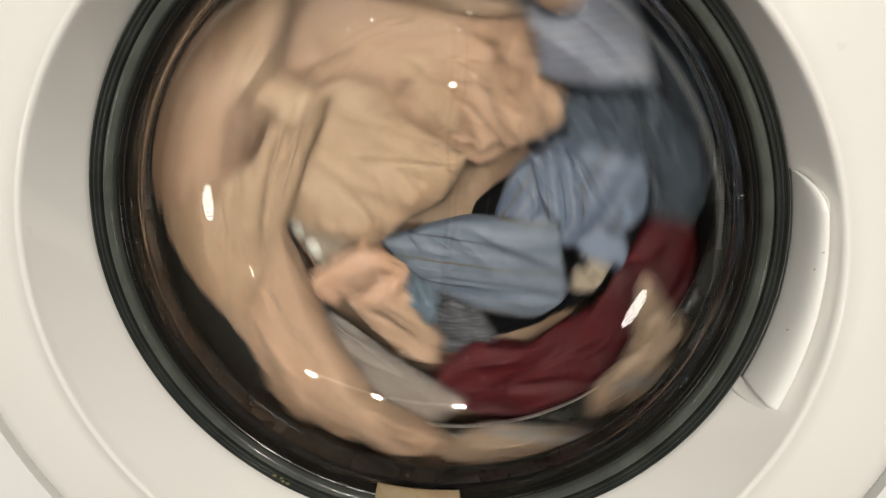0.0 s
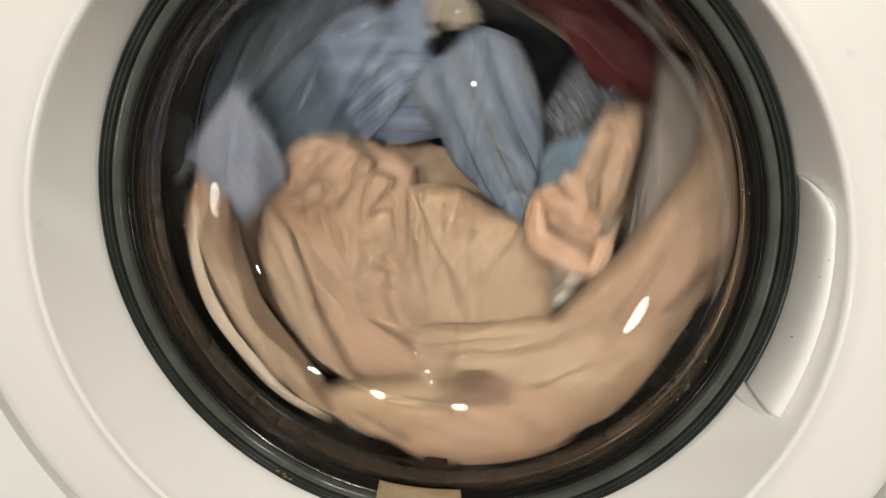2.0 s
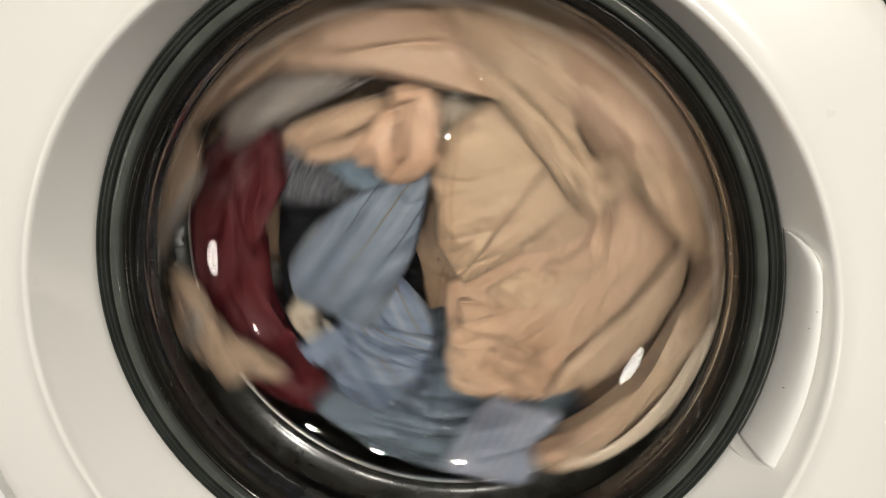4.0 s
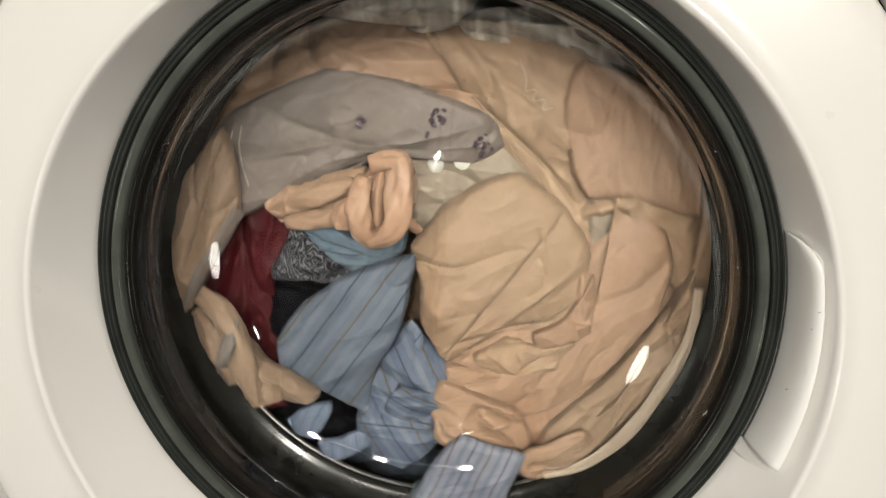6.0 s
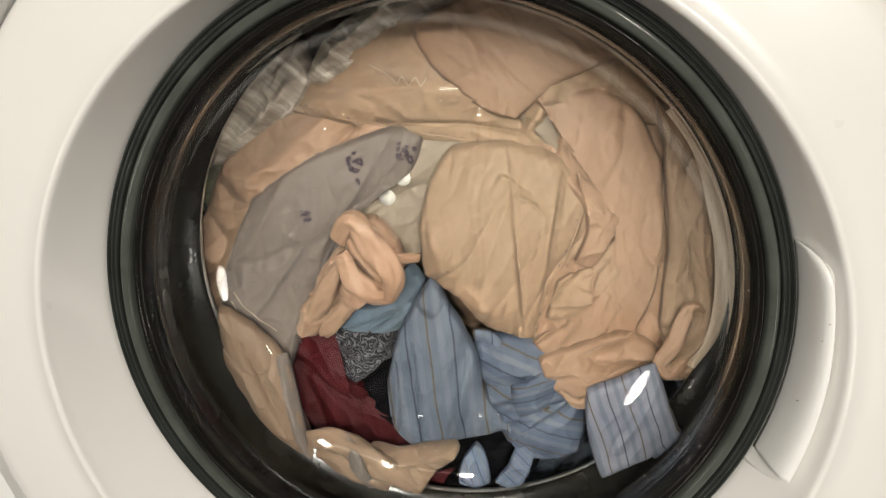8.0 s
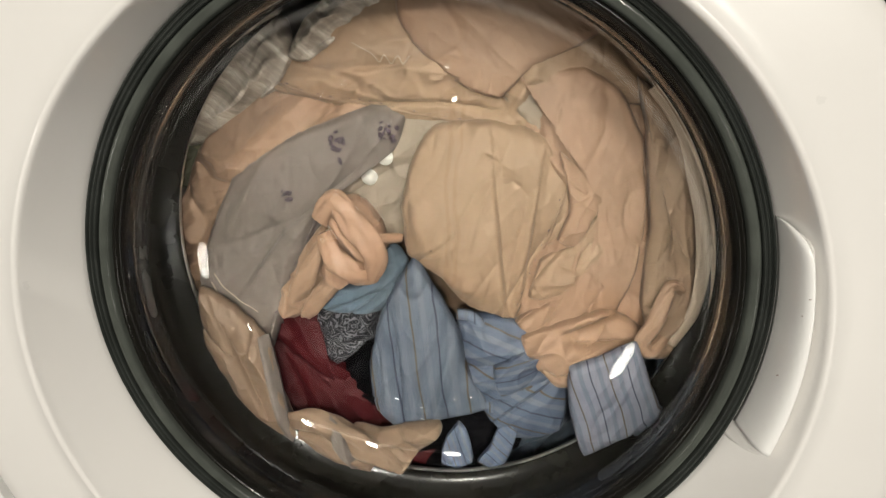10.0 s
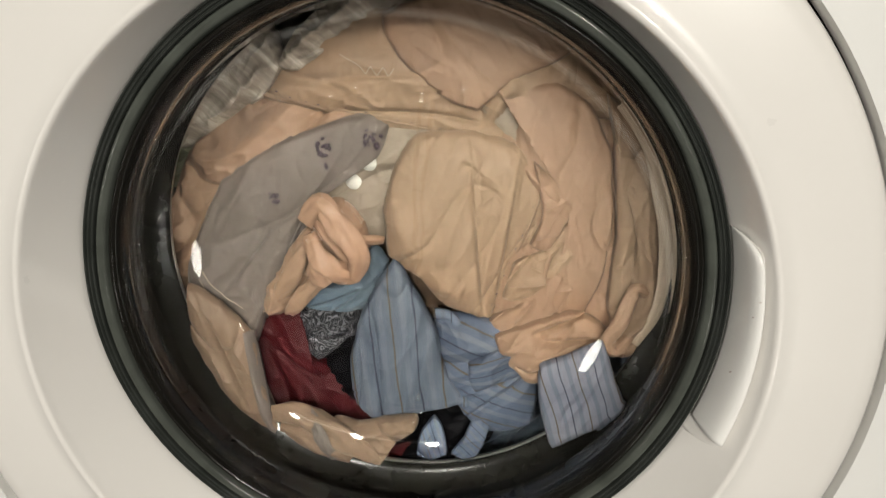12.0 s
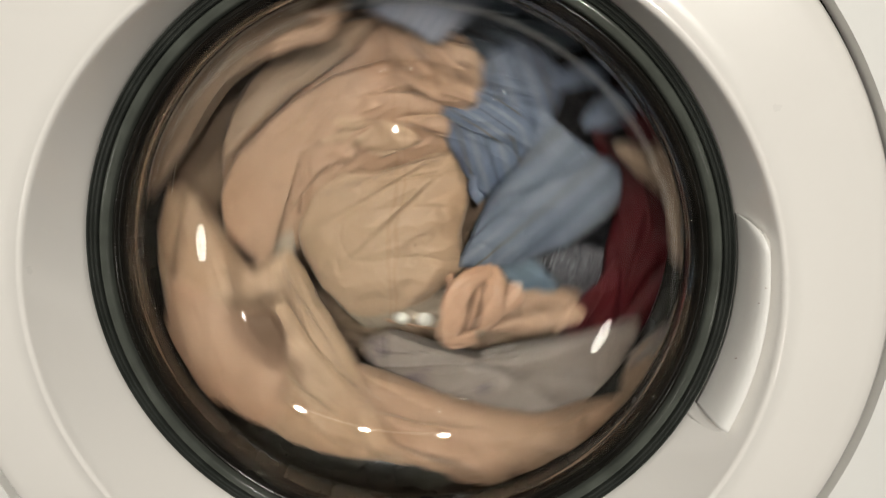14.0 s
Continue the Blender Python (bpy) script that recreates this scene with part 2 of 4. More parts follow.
def wall_lamp():
    bm = box(bmesh.new(), (-0.45, -0.02, -0.03), (0.45, 0.02, 0.03))
    bmesh.ops.bevel(bm, geom=list(bm.edges), offset=0.006, segments=2, affect="EDGES")
    bar = mesh_object("wall_lamp", bm, WHITE)
    bar.location = (0.14, -1.88, 1.07)
    tagged(bar, "white wall lamp bar with three small warm bulbs", "lamp")
    for x in (-0.46, 0.0, 0.46):
        cup = part("lamp_cup", lathe([(0.0, 0.0), (0.03, 0.0), (0.045, 0.05), (0.055, 0.10), (0.052, 0.10), (0.04, 0.05), (0.02, 0.01)], 32, close=False), WHITE, bar)
        cup.location = (x, 0.02, 0)
        bulb = part("bulb", lathe(smooth_profile([(0.012, 0.03), (0.030, 0.06), (0.034, 0.085), (0.024, 0.108), (0.0005, 0.115)], 4), 24, close=False), LAMP_GLOW, cup)


def floor_lamp():
    """An added low lamp: small bright bulbs and two pinkish ones, placed only for glints in the glass."""
    lamp = mesh_object("floor_lamp", lathe([(0.0, 0.0), (0.09, 0.0), (0.09, -0.010), (0.02, -0.016), (0.008, -0.02), (0.0, -0.021)], 40, close=False), RUBBER)
    lamp.matrix_world = pose(-0.09, -0.70, 0.0, 90, 0, 0)
    tagged(lamp, "unseen low black lamp on the floor, its small bright bulbs added for glints", "lamp")
    for x, z, r, mat in ((-0.035, 0.105, 0.0024, LED_GLOW), (0.016, 0.110, 0.0016, PINK_GLOW), (0.032, 0.110, 0.0016, PINK_GLOW), (0.010, 0.342, 0.0022, LED_GLOW), (0.012, 0.430, 0.0020, LED_GLOW), (0.024, 0.426, 0.0011, LED_GLOW)):
        bm = bmesh.new()
        bmesh.ops.create_uvsphere(bm, u_segments=16, v_segments=10, radius=r)
        bmesh.ops.translate(bm, verts=bm.verts, vec=(x, z, 0.0))
        part("bulb", bm, mat, lamp)
        arm = bmesh.new()
        lean = Vector((x, z - 0.02 - r * 0.9, 0))
        bmesh.ops.create_cone(arm, segments=6, radius1=0.0022, radius2=0.0014, depth=lean.length)
        bmesh.ops.transform(arm, matrix=Matrix.Translation(Vector((0, 0.02, 0)) + lean / 2) @ lean.to_track_quat("Z", "Y").to_matrix().to_4x4(), verts=arm.verts)
        part("stem", arm, RUBBER, lamp)


def stand_lamp(x, y, z, r):
    lamp = mesh_object("stand_lamp", lathe([(0.0, 0.0), (0.07, 0.0), (0.07, -0.010), (0.01, -0.016), (0.005, -0.03), (0.005, -z + r), (0.0, -z + r)], 32, close=False), RUBBER)
    lamp.matrix_world = pose(x, y, 0.0, 90, 0, 0)
    tagged(lamp, "unseen slim black stand with one warm white globe, added for glints and fill", "lamp", group="stand lamps before the machine")
    bm = bmesh.new()
    bmesh.ops.create_uvsphere(bm, u_segments=28, v_segments=16, radius=r)
    bmesh.ops.translate(bm, verts=bm.verts, vec=(0, z, 0.0))
    part("globe", bm, GLOBE_GLOW if r > 0.02 else LED_GLOW, lamp)


# ---- the washing machine ----
RIM_R = 0.165
OPEN_R, OPEN_Y = 0.1515, 0.0755
FACE_Y = -0.0352
RIDGE = (-0.0020, -0.0120, 0.1815)
EDGE = (-0.0013, -0.0103, 0.2330)


def ring_radius(circle, a):
    """Distance from the door's axis to an off-centre circle in the direction a."""
    cx, cz, r = circle
    b = cx * math.cos(a) + cz * math.sin(a)
    return b + math.sqrt(b * b - cx * cx - cz * cz + r * r)


def dish(r, a):
    """Depth of the dished surround at a radius and direction."""
    v = min(1.0, max(0.0, (r - 0.1655) / (ring_radius(RIDGE, a) - 0.1655)))
    return -0.0005 - 0.0320 * v


def door_surround():
    """White plastic: a dish round the glass, a soft ridge, a flat face and a rolled outer edge."""
    bm = bmesh.new()
    n, cols = 256, []
    for k in range(n):
        a = 2 * math.pi * k / n
        r1, r2 = ring_radius(RIDGE, a), ring_radius(EDGE, a)
        pts = [(0.1700, 0.012), (0.1655, 0.004), (0.1655, 0.0)]
        for i in range(1, 13):
            r = 0.1655 + (r1 - 0.0012 - 0.1655) * i / 12
            pts.append((r, dish(r, a)))
        y = pts[-1][1]
        pts += [(r1 - 0.0008, y - 0.0008), (r1 - 0.0001, y - 0.0017), (r1 + 0.0010, y - 0.0022), (r1 + 0.0024, y - 0.0020), (r1 + 0.0044, y - 0.0009)]
        y -= 0.0008
        for i in range(1, 9):
            u = i / 8
            pts.append((r1 + 0.0044 + (r2 - 0.006 - r1 - 0.0044) * u, y + 0.0015 * u * u))
        pts += [(r2 - 0.003, y + 0.0030), (r2 - 0.0008, y + 0.0055), (r2, y + 0.0095), (r2, y + 0.02), (r2 - 0.004, y + 0.02), (r2 - 0.006, y + 0.010), (r1, y + 0.010)]
        cols.append([bm.verts.new((r * math.cos(a), yy, r * math.sin(a))) for r, yy in pts])
    m = len(cols[0])
    for k in range(n):
        p, q = cols[k], cols[(k + 1) % n]
        for j in range(m):
            bm.faces.new((p[j], q[j], q[(j + 1) % m], p[(j + 1) % m]))
    bmesh.ops.recalc_face_normals(bm, faces=bm.faces)
    return bm


def front_panel():
    """A flat enamel sheet with a round hole for the door."""
    bm = bmesh.new()
    n, y0, y1 = 192, FACE_Y + 0.006, FACE_Y + 0.018
    loops = []
    for y in (y0, y1):
        inner, outer = [], []
        for k in range(n):
            a = 2 * math.pi * (k + 0.5) / n
            c, s = math.cos(a), math.sin(a)
            hole = ring_radius(EDGE, a) + 0.0016
            inner.append(bm.verts.new((hole * c, y, hole * s)))
            g = min(0.2975 / max(abs(c), 1e-6), (0.375 if s > 0 else 0.465) / max(abs(s), 1e-6))
            outer.append(bm.verts.new((g * c, y, g * s)))
        loops.append((inner, outer))
    (i0, o0), (i1, o1) = loops
    for k in range(n):
        j = (k + 1) % n
        bm.faces.new((i0[k], o0[k], o0[j], i0[j]))
        bm.faces.new((i1[j], o1[j], o1[k], i1[k]))
        bm.faces.new((i0[j], i1[j], i1[k], i0[k]))
        bm.faces.new((o0[k], o1[k], o1[j], o0[j]))
    return bm


def washing_machine():
    root = new("washing_machine")
    root.location = (0, 0, AX)
    tagged(root, "white front-loading washing machine full of wet laundry", "washing machine")
    part("front_panel", front_panel(), PANEL, root, smooth=False)
    bm = bmesh.new()
    yb = FACE_Y + 0.018
    box(bm, (-0.2975, yb, -0.465), (-0.289, 0.52, 0.375))
    box(bm, (0.289, yb, -0.465), (0.2975, 0.52, 0.375))
    box(bm, (-0.289, yb, 0.365), (0.289, 0.52, 0.375))
    box(bm, (-0.289, yb, -0.465), (0.289, 0.52, -0.455))
    box(bm, (-0.2975, 0.52, -0.465), (0.2975, 0.528, 0.375))
    part("cabinet", bm, PANEL, root, smooth=False)
    part("worktop", box(bmesh.new(), (-0.30, FACE_Y + 0.006, 0.376), (0.30, 0.53, 0.40)), WHITE, root, smooth=False)
    part("door_seat", lathe([(0.275, 0.001), (0.275, 0.02), (0.171, 0.02), (0.171, 0.0125), (0.200, 0.0125), (0.222, 0.004)]), GAP, root)
    # the door: white dished surround, dark rim, glass bowl, grip
    surround = part("door_surround", door_surround(), WHITE, root)
    ridges = [(0.1653, 0.004), (0.1653, -0.0012), (0.1646, -0.0022), (0.1640, -0.0012), (0.1637, -0.0006), (0.1633, -0.0012), (0.1626, -0.0022), (0.1619, -0.0012),
              (0.1616, -0.0006), (0.1612, -0.0010), (0.1606, -0.0018), (0.1600, -0.0010), (0.1597, 0.0008)]
    rim = part("rim", lathe(smooth_profile(ridges, 3) + [(0.1597, 0.012), (0.1653, 0.012)], 224), RIM, surround, "dark grey ribbed plastic rim")
    band = smooth_profile([(0.1595, 0.0008), (0.1585, -0.0008), (0.1566, -0.0008), (0.1548, 0.0002), (0.1538, 0.0030)], 4)
    part("band", lathe(band + [(0.1540, 0.0115), (0.1595, 0.0115)], 224), BAND, surround, "glossy grey-green inner band")
    collar = smooth_profile([(0.1537, 0.0034), (0.1526, 0.0012), (0.1508, 0.0022), (0.1492, 0.0048), (0.1478, 0.0085)], 4)
    part("collar", lathe(collar + [(0.1482, 0.0115), (0.1537, 0.0115)], 224), RUBBER, surround, "glossy black inner collar")
    return root, surround


def glass_bowl(surround):
    # a nearly flat floor with a faint ring, then a round knuckle that steepens up to the rim
    front = [(0.1476, 0.0050), (0.1460, 0.0125)]
    for k in range(14):
        a = radians(52 - 40 * k / 13)
        front.append((0.098 + 0.083 * (math.sin(a) - math.sin(radians(12))), 0.0515 - 0.083 * (math.cos(radians(12)) - math.cos(a))))
    front += [(0.0955, 0.0519), (0.0935, 0.0523), (0.0900, 0.0526), (0.0800, 0.0534), (0.0680, 0.0542), (0.0500, 0.0551), (0.0200, 0.0559), (0.0030, 0.0561), (0.0005, 0.0561), (0.00001, 0.0561)]
    front = smooth_profile(front, 4)
    back = []
    for k, (r, y) in enumerate(front):
        a, b = front[max(k - 1, 0)], front[min(k + 1, len(front) - 1)]
        d = Vector((b[0] - a[0], b[1] - a[1])).normalized()
        back.append((max(r + 0.0042 * d.y, 0.00001), y - 0.0042 * d.x))
    ob = part("glass_bowl", lathe(front + back[::-1], 192), GLASS, surround, "clear bowl-shaped door glass")
    ob.visible_shadow = False
    return ob


def grip(surround):
    """A pale convex grip plate on the dish, its outer edge standing free over a shallow pocket."""
    def plate(a0, a1, reach, lift_in, lift_out, crown, thick, bend=1.0, n=56, m=14):
        bm = bmesh.new()
        f, b = [], []
        for i in range(n + 1):
            u = i / n
            a = radians(a0 + (a1 - a0) * u)
            r1 = reach(u)
            rf, rb = [], []
            for j in range(m + 1):
                v = j / m
                r = 0.1656 + (r1 - 0.1656) * v
                y0, y1 = dish(0.1656, a) - lift_in, dish(r1, a) - lift_out
                y = y0 + (y1 - y0) * (1 - (1 - v) ** bend) - crown * math.sin(math.pi * v ** 0.7)
                y += 0.0016 * max(0.0, (v - 0.9) / 0.1) ** 2
                rf.append(bm.verts.new((r * math.cos(a), y, r * math.sin(a))))
                rb.append(bm.verts.new((r * math.cos(a), y + thick, r * math.sin(a))))
            f.append(rf)
            b.append(rb)
        for i in range(n):
            for j in range(m):
                bm.faces.new((f[i][j], f[i + 1][j], f[i + 1][j + 1], f[i][j + 1]))
                bm.faces.new((b[i][j + 1], b[i + 1][j + 1], b[i + 1][j], b[i][j]))
            bm.faces.new((f[i + 1][0], f[i][0], b[i][0], b[i + 1][0]))
            bm.faces.new((f[i][m], f[i + 1][m], b[i + 1][m], b[i][m]))
        for j in range(m):
            bm.faces.new((f[0][j], f[0][j + 1], b[0][j + 1], b[0][j]))
            bm.faces.new((f[n][j + 1], f[n][j], b[n][j], b[n][j + 1]))
        bmesh.ops.recalc_face_normals(bm, faces=bm.faces)
        return bm

    def reach(u):
        rise = min(1.0, u / 0.16)
        return 0.1662 + (0.0066 + 0.0044 * u) * (1 - (1 - rise) ** 2.6) ** 0.8

    def pocket(u):
        rise, fall = min(1.0, u / 0.1), max(0.0, (u - 0.93) / 0.07)
        return 0.1662 + (0.0080 + 0.0040 * u) * (1 - (1 - rise) ** 2.4) * (1 - 0.85 * fall ** 2.5)
    g = part("grip", plate(13.6, -22.6, reach, 0.0040, 0.0058, 0.0004, 0.0030, 3.0), GRIP, surround, "pale curved pull grip")
    rng = random.Random(12)
    for a_deg, r0, ln in ((3.0, 0.1716, 0.0012), (0.2, 0.1704, 0.0018), (-10.5, 0.1686, 0.0028)):
        bm = bmesh.new()
        a = radians(a_deg)
        v = (r0 - 0.1656) / 0.0092
        y = dish(0.1656, a) - 0.0040 + (dish(0.1748, a) - dish(0.1656, a)) * (1 - (1 - v) ** 3) - 0.0006 * math.sin(math.pi * v ** 0.7) - 0.0002
        box(bm, (-ln / 2, y - 0.0002, -0.00012), (ln / 2, y + 0.0004, 0.00012))
        bmesh.ops.transform(bm, matrix=Matrix.Translation((r0 * math.cos(a), 0, r0 * math.sin(a))) @ pose(0, 0, 0, 0, -rng.uniform(5, 25), 0), verts=bm.verts)
        part("scratch", bm, SCUFF, g)
    part("grip_pocket", plate(13.2, -25.6, pocket, 0.0004, 0.0005, 0.0003, 0.003), WHITE, surround)
    return g


GASKET = smooth_profile([(0.1700, 0.0115), (0.1600, 0.0130), (0.1500, 0.0135), (0.1560, 0.0180), (0.1640, 0.0260), (0.1660, 0.0340), (0.1600, 0.0400), (0.1585, 0.0440),
                        (0.1640, 0.0490), (0.1660, 0.0560), (0.1630, 0.0640), (0.1570, 0.0690), (OPEN_R + 0.0015, 0.0715), (OPEN_R, 0.0735), (OPEN_R + 0.002, 0.0775)], 4)


def gasket(root):
    ob = part("gasket", lathe(GASKET + [(0.1720, 0.0775), (0.1720, 0.0115)], 224), RUBBER, root, "wet black rubber door gasket")
    part("drain_notch", lathe([(0.1560, 0.030), (0.1620, 0.030), (0.1620, 0.046), (0.1560, 0.046)], 6, -93.5, -88.5), RUBBER, ob)
    return ob


def drum(root):
    R = 0.238
    d = part("drum", lathe(smooth_profile([(R, 0.105), (R, 0.16), (R, 0.30), (R - 0.01, 0.335), (R - 0.05, 0.345), (0.10, 0.340), (0.0005, 0.335)], 4), 160, close=False), STEEL, root, "perforated stainless steel drum")
    lip = smooth_profile([(OPEN_R + 0.0060, 0.0800), (OPEN_R + 0.0031, 0.0815), (OPEN_R + 0.0041, 0.0850), (0.1640, 0.0885), (0.185, 0.089), (0.225, 0.093), (R, 0.105)], 4)
    part("drum_front", lathe(lip, 200, close=False), LIP, d)
    bm = bmesh.new()
    for i in range(9):
        for k in range(90):
            a, y = 2 * math.pi * (k + 0.5 * (i % 2)) / 90, 0.125 + 0.022 * i
            c, e = Vector((math.cos(a), 0, math.sin(a))), Vector((-math.sin(a), 0, math.cos(a)))
            ring = [bm.verts.new(c * (R - 0.0006) + e * (0.0022 * math.cos(j * 1.0472)) + Vector((0, y + 0.0022 * math.sin(j * 1.0472), 0))) for j in range(6)]
            bm.faces.new(ring)
    tagged(part("perforation", bm, GAP, d), kind="stuff")
    for k in range(3):
        a = 136 + 120 * k
        bm = bmesh.new()
        rows = []
        for i in range(13):
            y = 0.11 + 0.22 * i / 12
            e = math.sin(math.pi * min(max(i / 12, 0.04), 0.96)) ** 0.4
            row = []
            for j in range(11):
                v = j / 10 * 2 - 1
                r = R + 0.002 - 0.05 * e * (1 - abs(v) ** 2.2)
                b = radians(a + 9 * v)
                row.append(bm.verts.new((r * math.cos(b), y, r * math.sin(b))))
            rows.append(row)
        for i in range(12):
            for j in range(10):
                bm.faces.new((rows[i][j], rows[i][j + 1], rows[i + 1][j + 1], rows[i + 1][j]))
        part("lifter", bm, STEEL, d)
    return d


def residue(surround):
    rng = random.Random(5)
    for k in range(5):
        a = radians(-119.8 + rng.uniform(-1.6, 1.6))
        r = 0.1605 + rng.uniform(-0.001, 0.0015)
        bm = bmesh.new()
        bmesh.ops.create_icosphere(bm, subdivisions=2, radius=rng.uniform(0.0006, 0.0011), matrix=Matrix.Translation((r * math.cos(a), -0.0030, r * math.sin(a))) @ Matrix.Diagonal((1.3, 0.6, 0.8, 1)))
        part("residue", bm, RESIDUE, surround, "dried yellowish detergent residue")


def tape(surround):
    p = lathe([(0.1405, -0.0030), (0.1535, -0.0034), (0.1560, -0.0044), (0.1560, -0.0038), (0.1535, -0.0027), (0.1405, -0.0023)], 24, -101.0, -83.0)
    return part("tape", p, TAPE, surround, "worn brown adhesive tape on the rim")


# ---- laundry ----
def outline(points, n, seed, rough):
    """A closed rounded outline through the points, with a slightly uneven hem."""
    k = len(points)
    out = []
    per = max(3, n // k)
    for i in range(k):
        p0, p1, p2, p3 = (Vector(points[(i + d) % k]) for d in (-1, 0, 1, 2))
        for s in range(per):
            u = s / per
            q = 0.5 * (2 * p1 + (p2 - p0) * u + (2 * p0 - 5 * p1 + 4 * p2 - p3) * u * u + (3 * p1 - p0 - 3 * p2 + p3) * u ** 3)
            q = q.lerp(p1.lerp(p2, u), 0.55)
            w = noise.noise(Vector((q.x * 60, q.y * 60, seed))) + 0.5 * noise.noise(Vector((q.x * 190, q.y * 190, seed)))
            out.append(q + (q - sum((Vector(p) for p in points), Vector((0, 0))) / k).normalized() * w * rough)
    return out


def segment_distance(p, a, b):
    d = b - a
    u = max(0.0, min(1.0, (p - a).dot(d) / max(d.length_squared, 1e-9)))
    s = 1 if d.x * (p.y - a.y) - d.y * (p.x - a.x) > 0 else -1
    return (p - a - d * u).length, s, u


def cloth_height(p, s, seed, crease, grain, folds):
    """How far the cloth stands out towards the door at p, in metres."""
    c, k = math.cos(grain), math.sin(grain)
    u, v = p.x * c + p.y * k, -p.x * k + p.y * c
    q = Vector((u * 16, v * 42, seed * 3.1))
    w = noise.noise(q * 0.6 + Vector((7, 3, seed)))
    n1 = 1 - abs(noise.noise(q + Vector((w * 0.9, w * 0.6, 0))))
    n2 = 1 - abs(noise.noise(Vector((u * 70, v * 110, seed + 5)) + Vector((w, w, 0))))
    n3 = noise.noise(Vector((p.x * 22, p.y * 22, seed + 9)))
    n4 = noise.noise(Vector((u * 11 + w, v * 19 - w, seed * 1.7)))
    n5 = noise.noise(Vector((p.x * 34 + w * 2, p.y * 34, seed * 2.3)))
    h = crease * (n1 ** 4 * 1.3 + n2 ** 5 * 0.4 + n3 * 1.0 - 1.7 * math.exp(-abs(n4) * 16) + 0.5 * math.exp(-abs(n5) * 11))
    for (x0, z0, x1, z1, high, wide) in folds:
        d, side, along = segment_distance(p, Vector((x0, z0)), Vector((x1, z1)))
        fade = math.sin(math.pi * min(1, max(0.06, along))) ** 0.5
        if high > 0:
            h += high * math.exp(-(d / wide) ** 2) * fade
        else:
            h += high * math.exp(-d / wide) * fade * (1.0 if side > 0 else math.exp(-d / 0.0012))
    return h


def cloth(name, points, y, bulge, mat, label, category, seed, crease=0.0025, grain=0.6, roll=0.008, folds=(), rings=52, hem=0.0012, parent=None, around=232, sharp=3.2):
    """A crumpled layer of cloth with its edge rolled under, on the drum's turning frame."""
    o = outline(points, around, seed, hem)
    c = sum(o, Vector((0, 0))) / len(o)

    def depth(p, s):
        edge = max(0.0, (s - 0.92) / 0.08)
        return y - bulge * (1 - s ** sharp) - cloth_height(p, s, seed, crease, grain, folds) * (1 - 0.6 * edge ** 3) + roll * 0.45 * edge ** 2.5

    bm = bmesh.new()
    loops = []
    for i in range(1, rings + 1):
        s = 1 - (1 - i / rings) ** 1.35
        loops.append([bm.verts.new((p.x, depth(p, s), p.y)) for p in (c + (q - c) * s for q in o)])
    for back, s in ((0.75, 0.992), (1.0, 0.95), (1.15, 0.86)):
        loops.append([bm.verts.new((c.x + (q.x - c.x) * s, y + roll * back, c.y + (q.y - c.y) * s)) for q in o])
    m = len(o)
    mid = bm.verts.new((c.x, y - bulge - cloth_height(c, 0, seed, crease, grain, folds), c.y))
    for j in range(m):
        bm.faces.new((mid, loops[0][(j + 1) % m], loops[0][j]))
        for a, b in zip(loops, loops[1:]):
            bm.faces.new((a[j], a[(j + 1) % m], b[(j + 1) % m], b[j]))
    bm.faces.new(loops[-1])
    bmesh.ops.recalc_face_normals(bm, faces=bm.faces)
    ob = mesh_object(name, bm, mat, parent)
    def surface(x, z):
        """Depth of the cloth's face under a point of it."""
        p = Vector((x, z))
        d = (p - c).normalized() if (p - c).length > 1e-6 else Vector((1, 0))
        q = max(o, key=lambda w: (w - c).normalized().dot(d))
        return depth(p, min(1.0, (p - c).length / (q - c).length))

    SURFACE[ob.name] = surface
    if not parent:
        ob.location = (0, 0, AX)
        tagged(ob, label, category)
        LOAD.append(ob)
    elif label:
        ob["label"] = label
    return ob


def strip(name, path, wide, thick, mat, parent, label=""):
    """A narrow hem or placket laid along a rounded path."""
    bm = bmesh.new()
    pts = [Vector(p) for p in smooth_profile(path, 6)]
    rows = []
    for k, p in enumerate(pts):
        d = (pts[min(k + 1, len(pts) - 1)] - pts[max(k - 1, 0)]).normalized()
        nrm = Vector((-d.y, d.x))
        row = []
        for v, lift in ((-1, 0.6), (-0.8, -0.6), (0, -1.0), (0.8, -0.6), (1, 0.6)):
            q = p + nrm * wide * 0.5 * v
            row.append(bm.verts.new((q.x, SURFACE[parent.name](q.x, q.y) + lift * thick, q.y)))
        rows.append(row)
    for a, b in zip(rows, rows[1:]):
        for j in range(4):
            bm.faces.new((a[j], a[j + 1], b[j + 1], b[j]))
        bm.faces.new((a[4], a[0], b[0], b[4]))
    bm.faces.new(rows[0])
    bm.faces.new(rows[-1][::-1])
    bmesh.ops.recalc_face_normals(bm, faces=bm.faces)
    return part(name, bm, mat, parent, label)


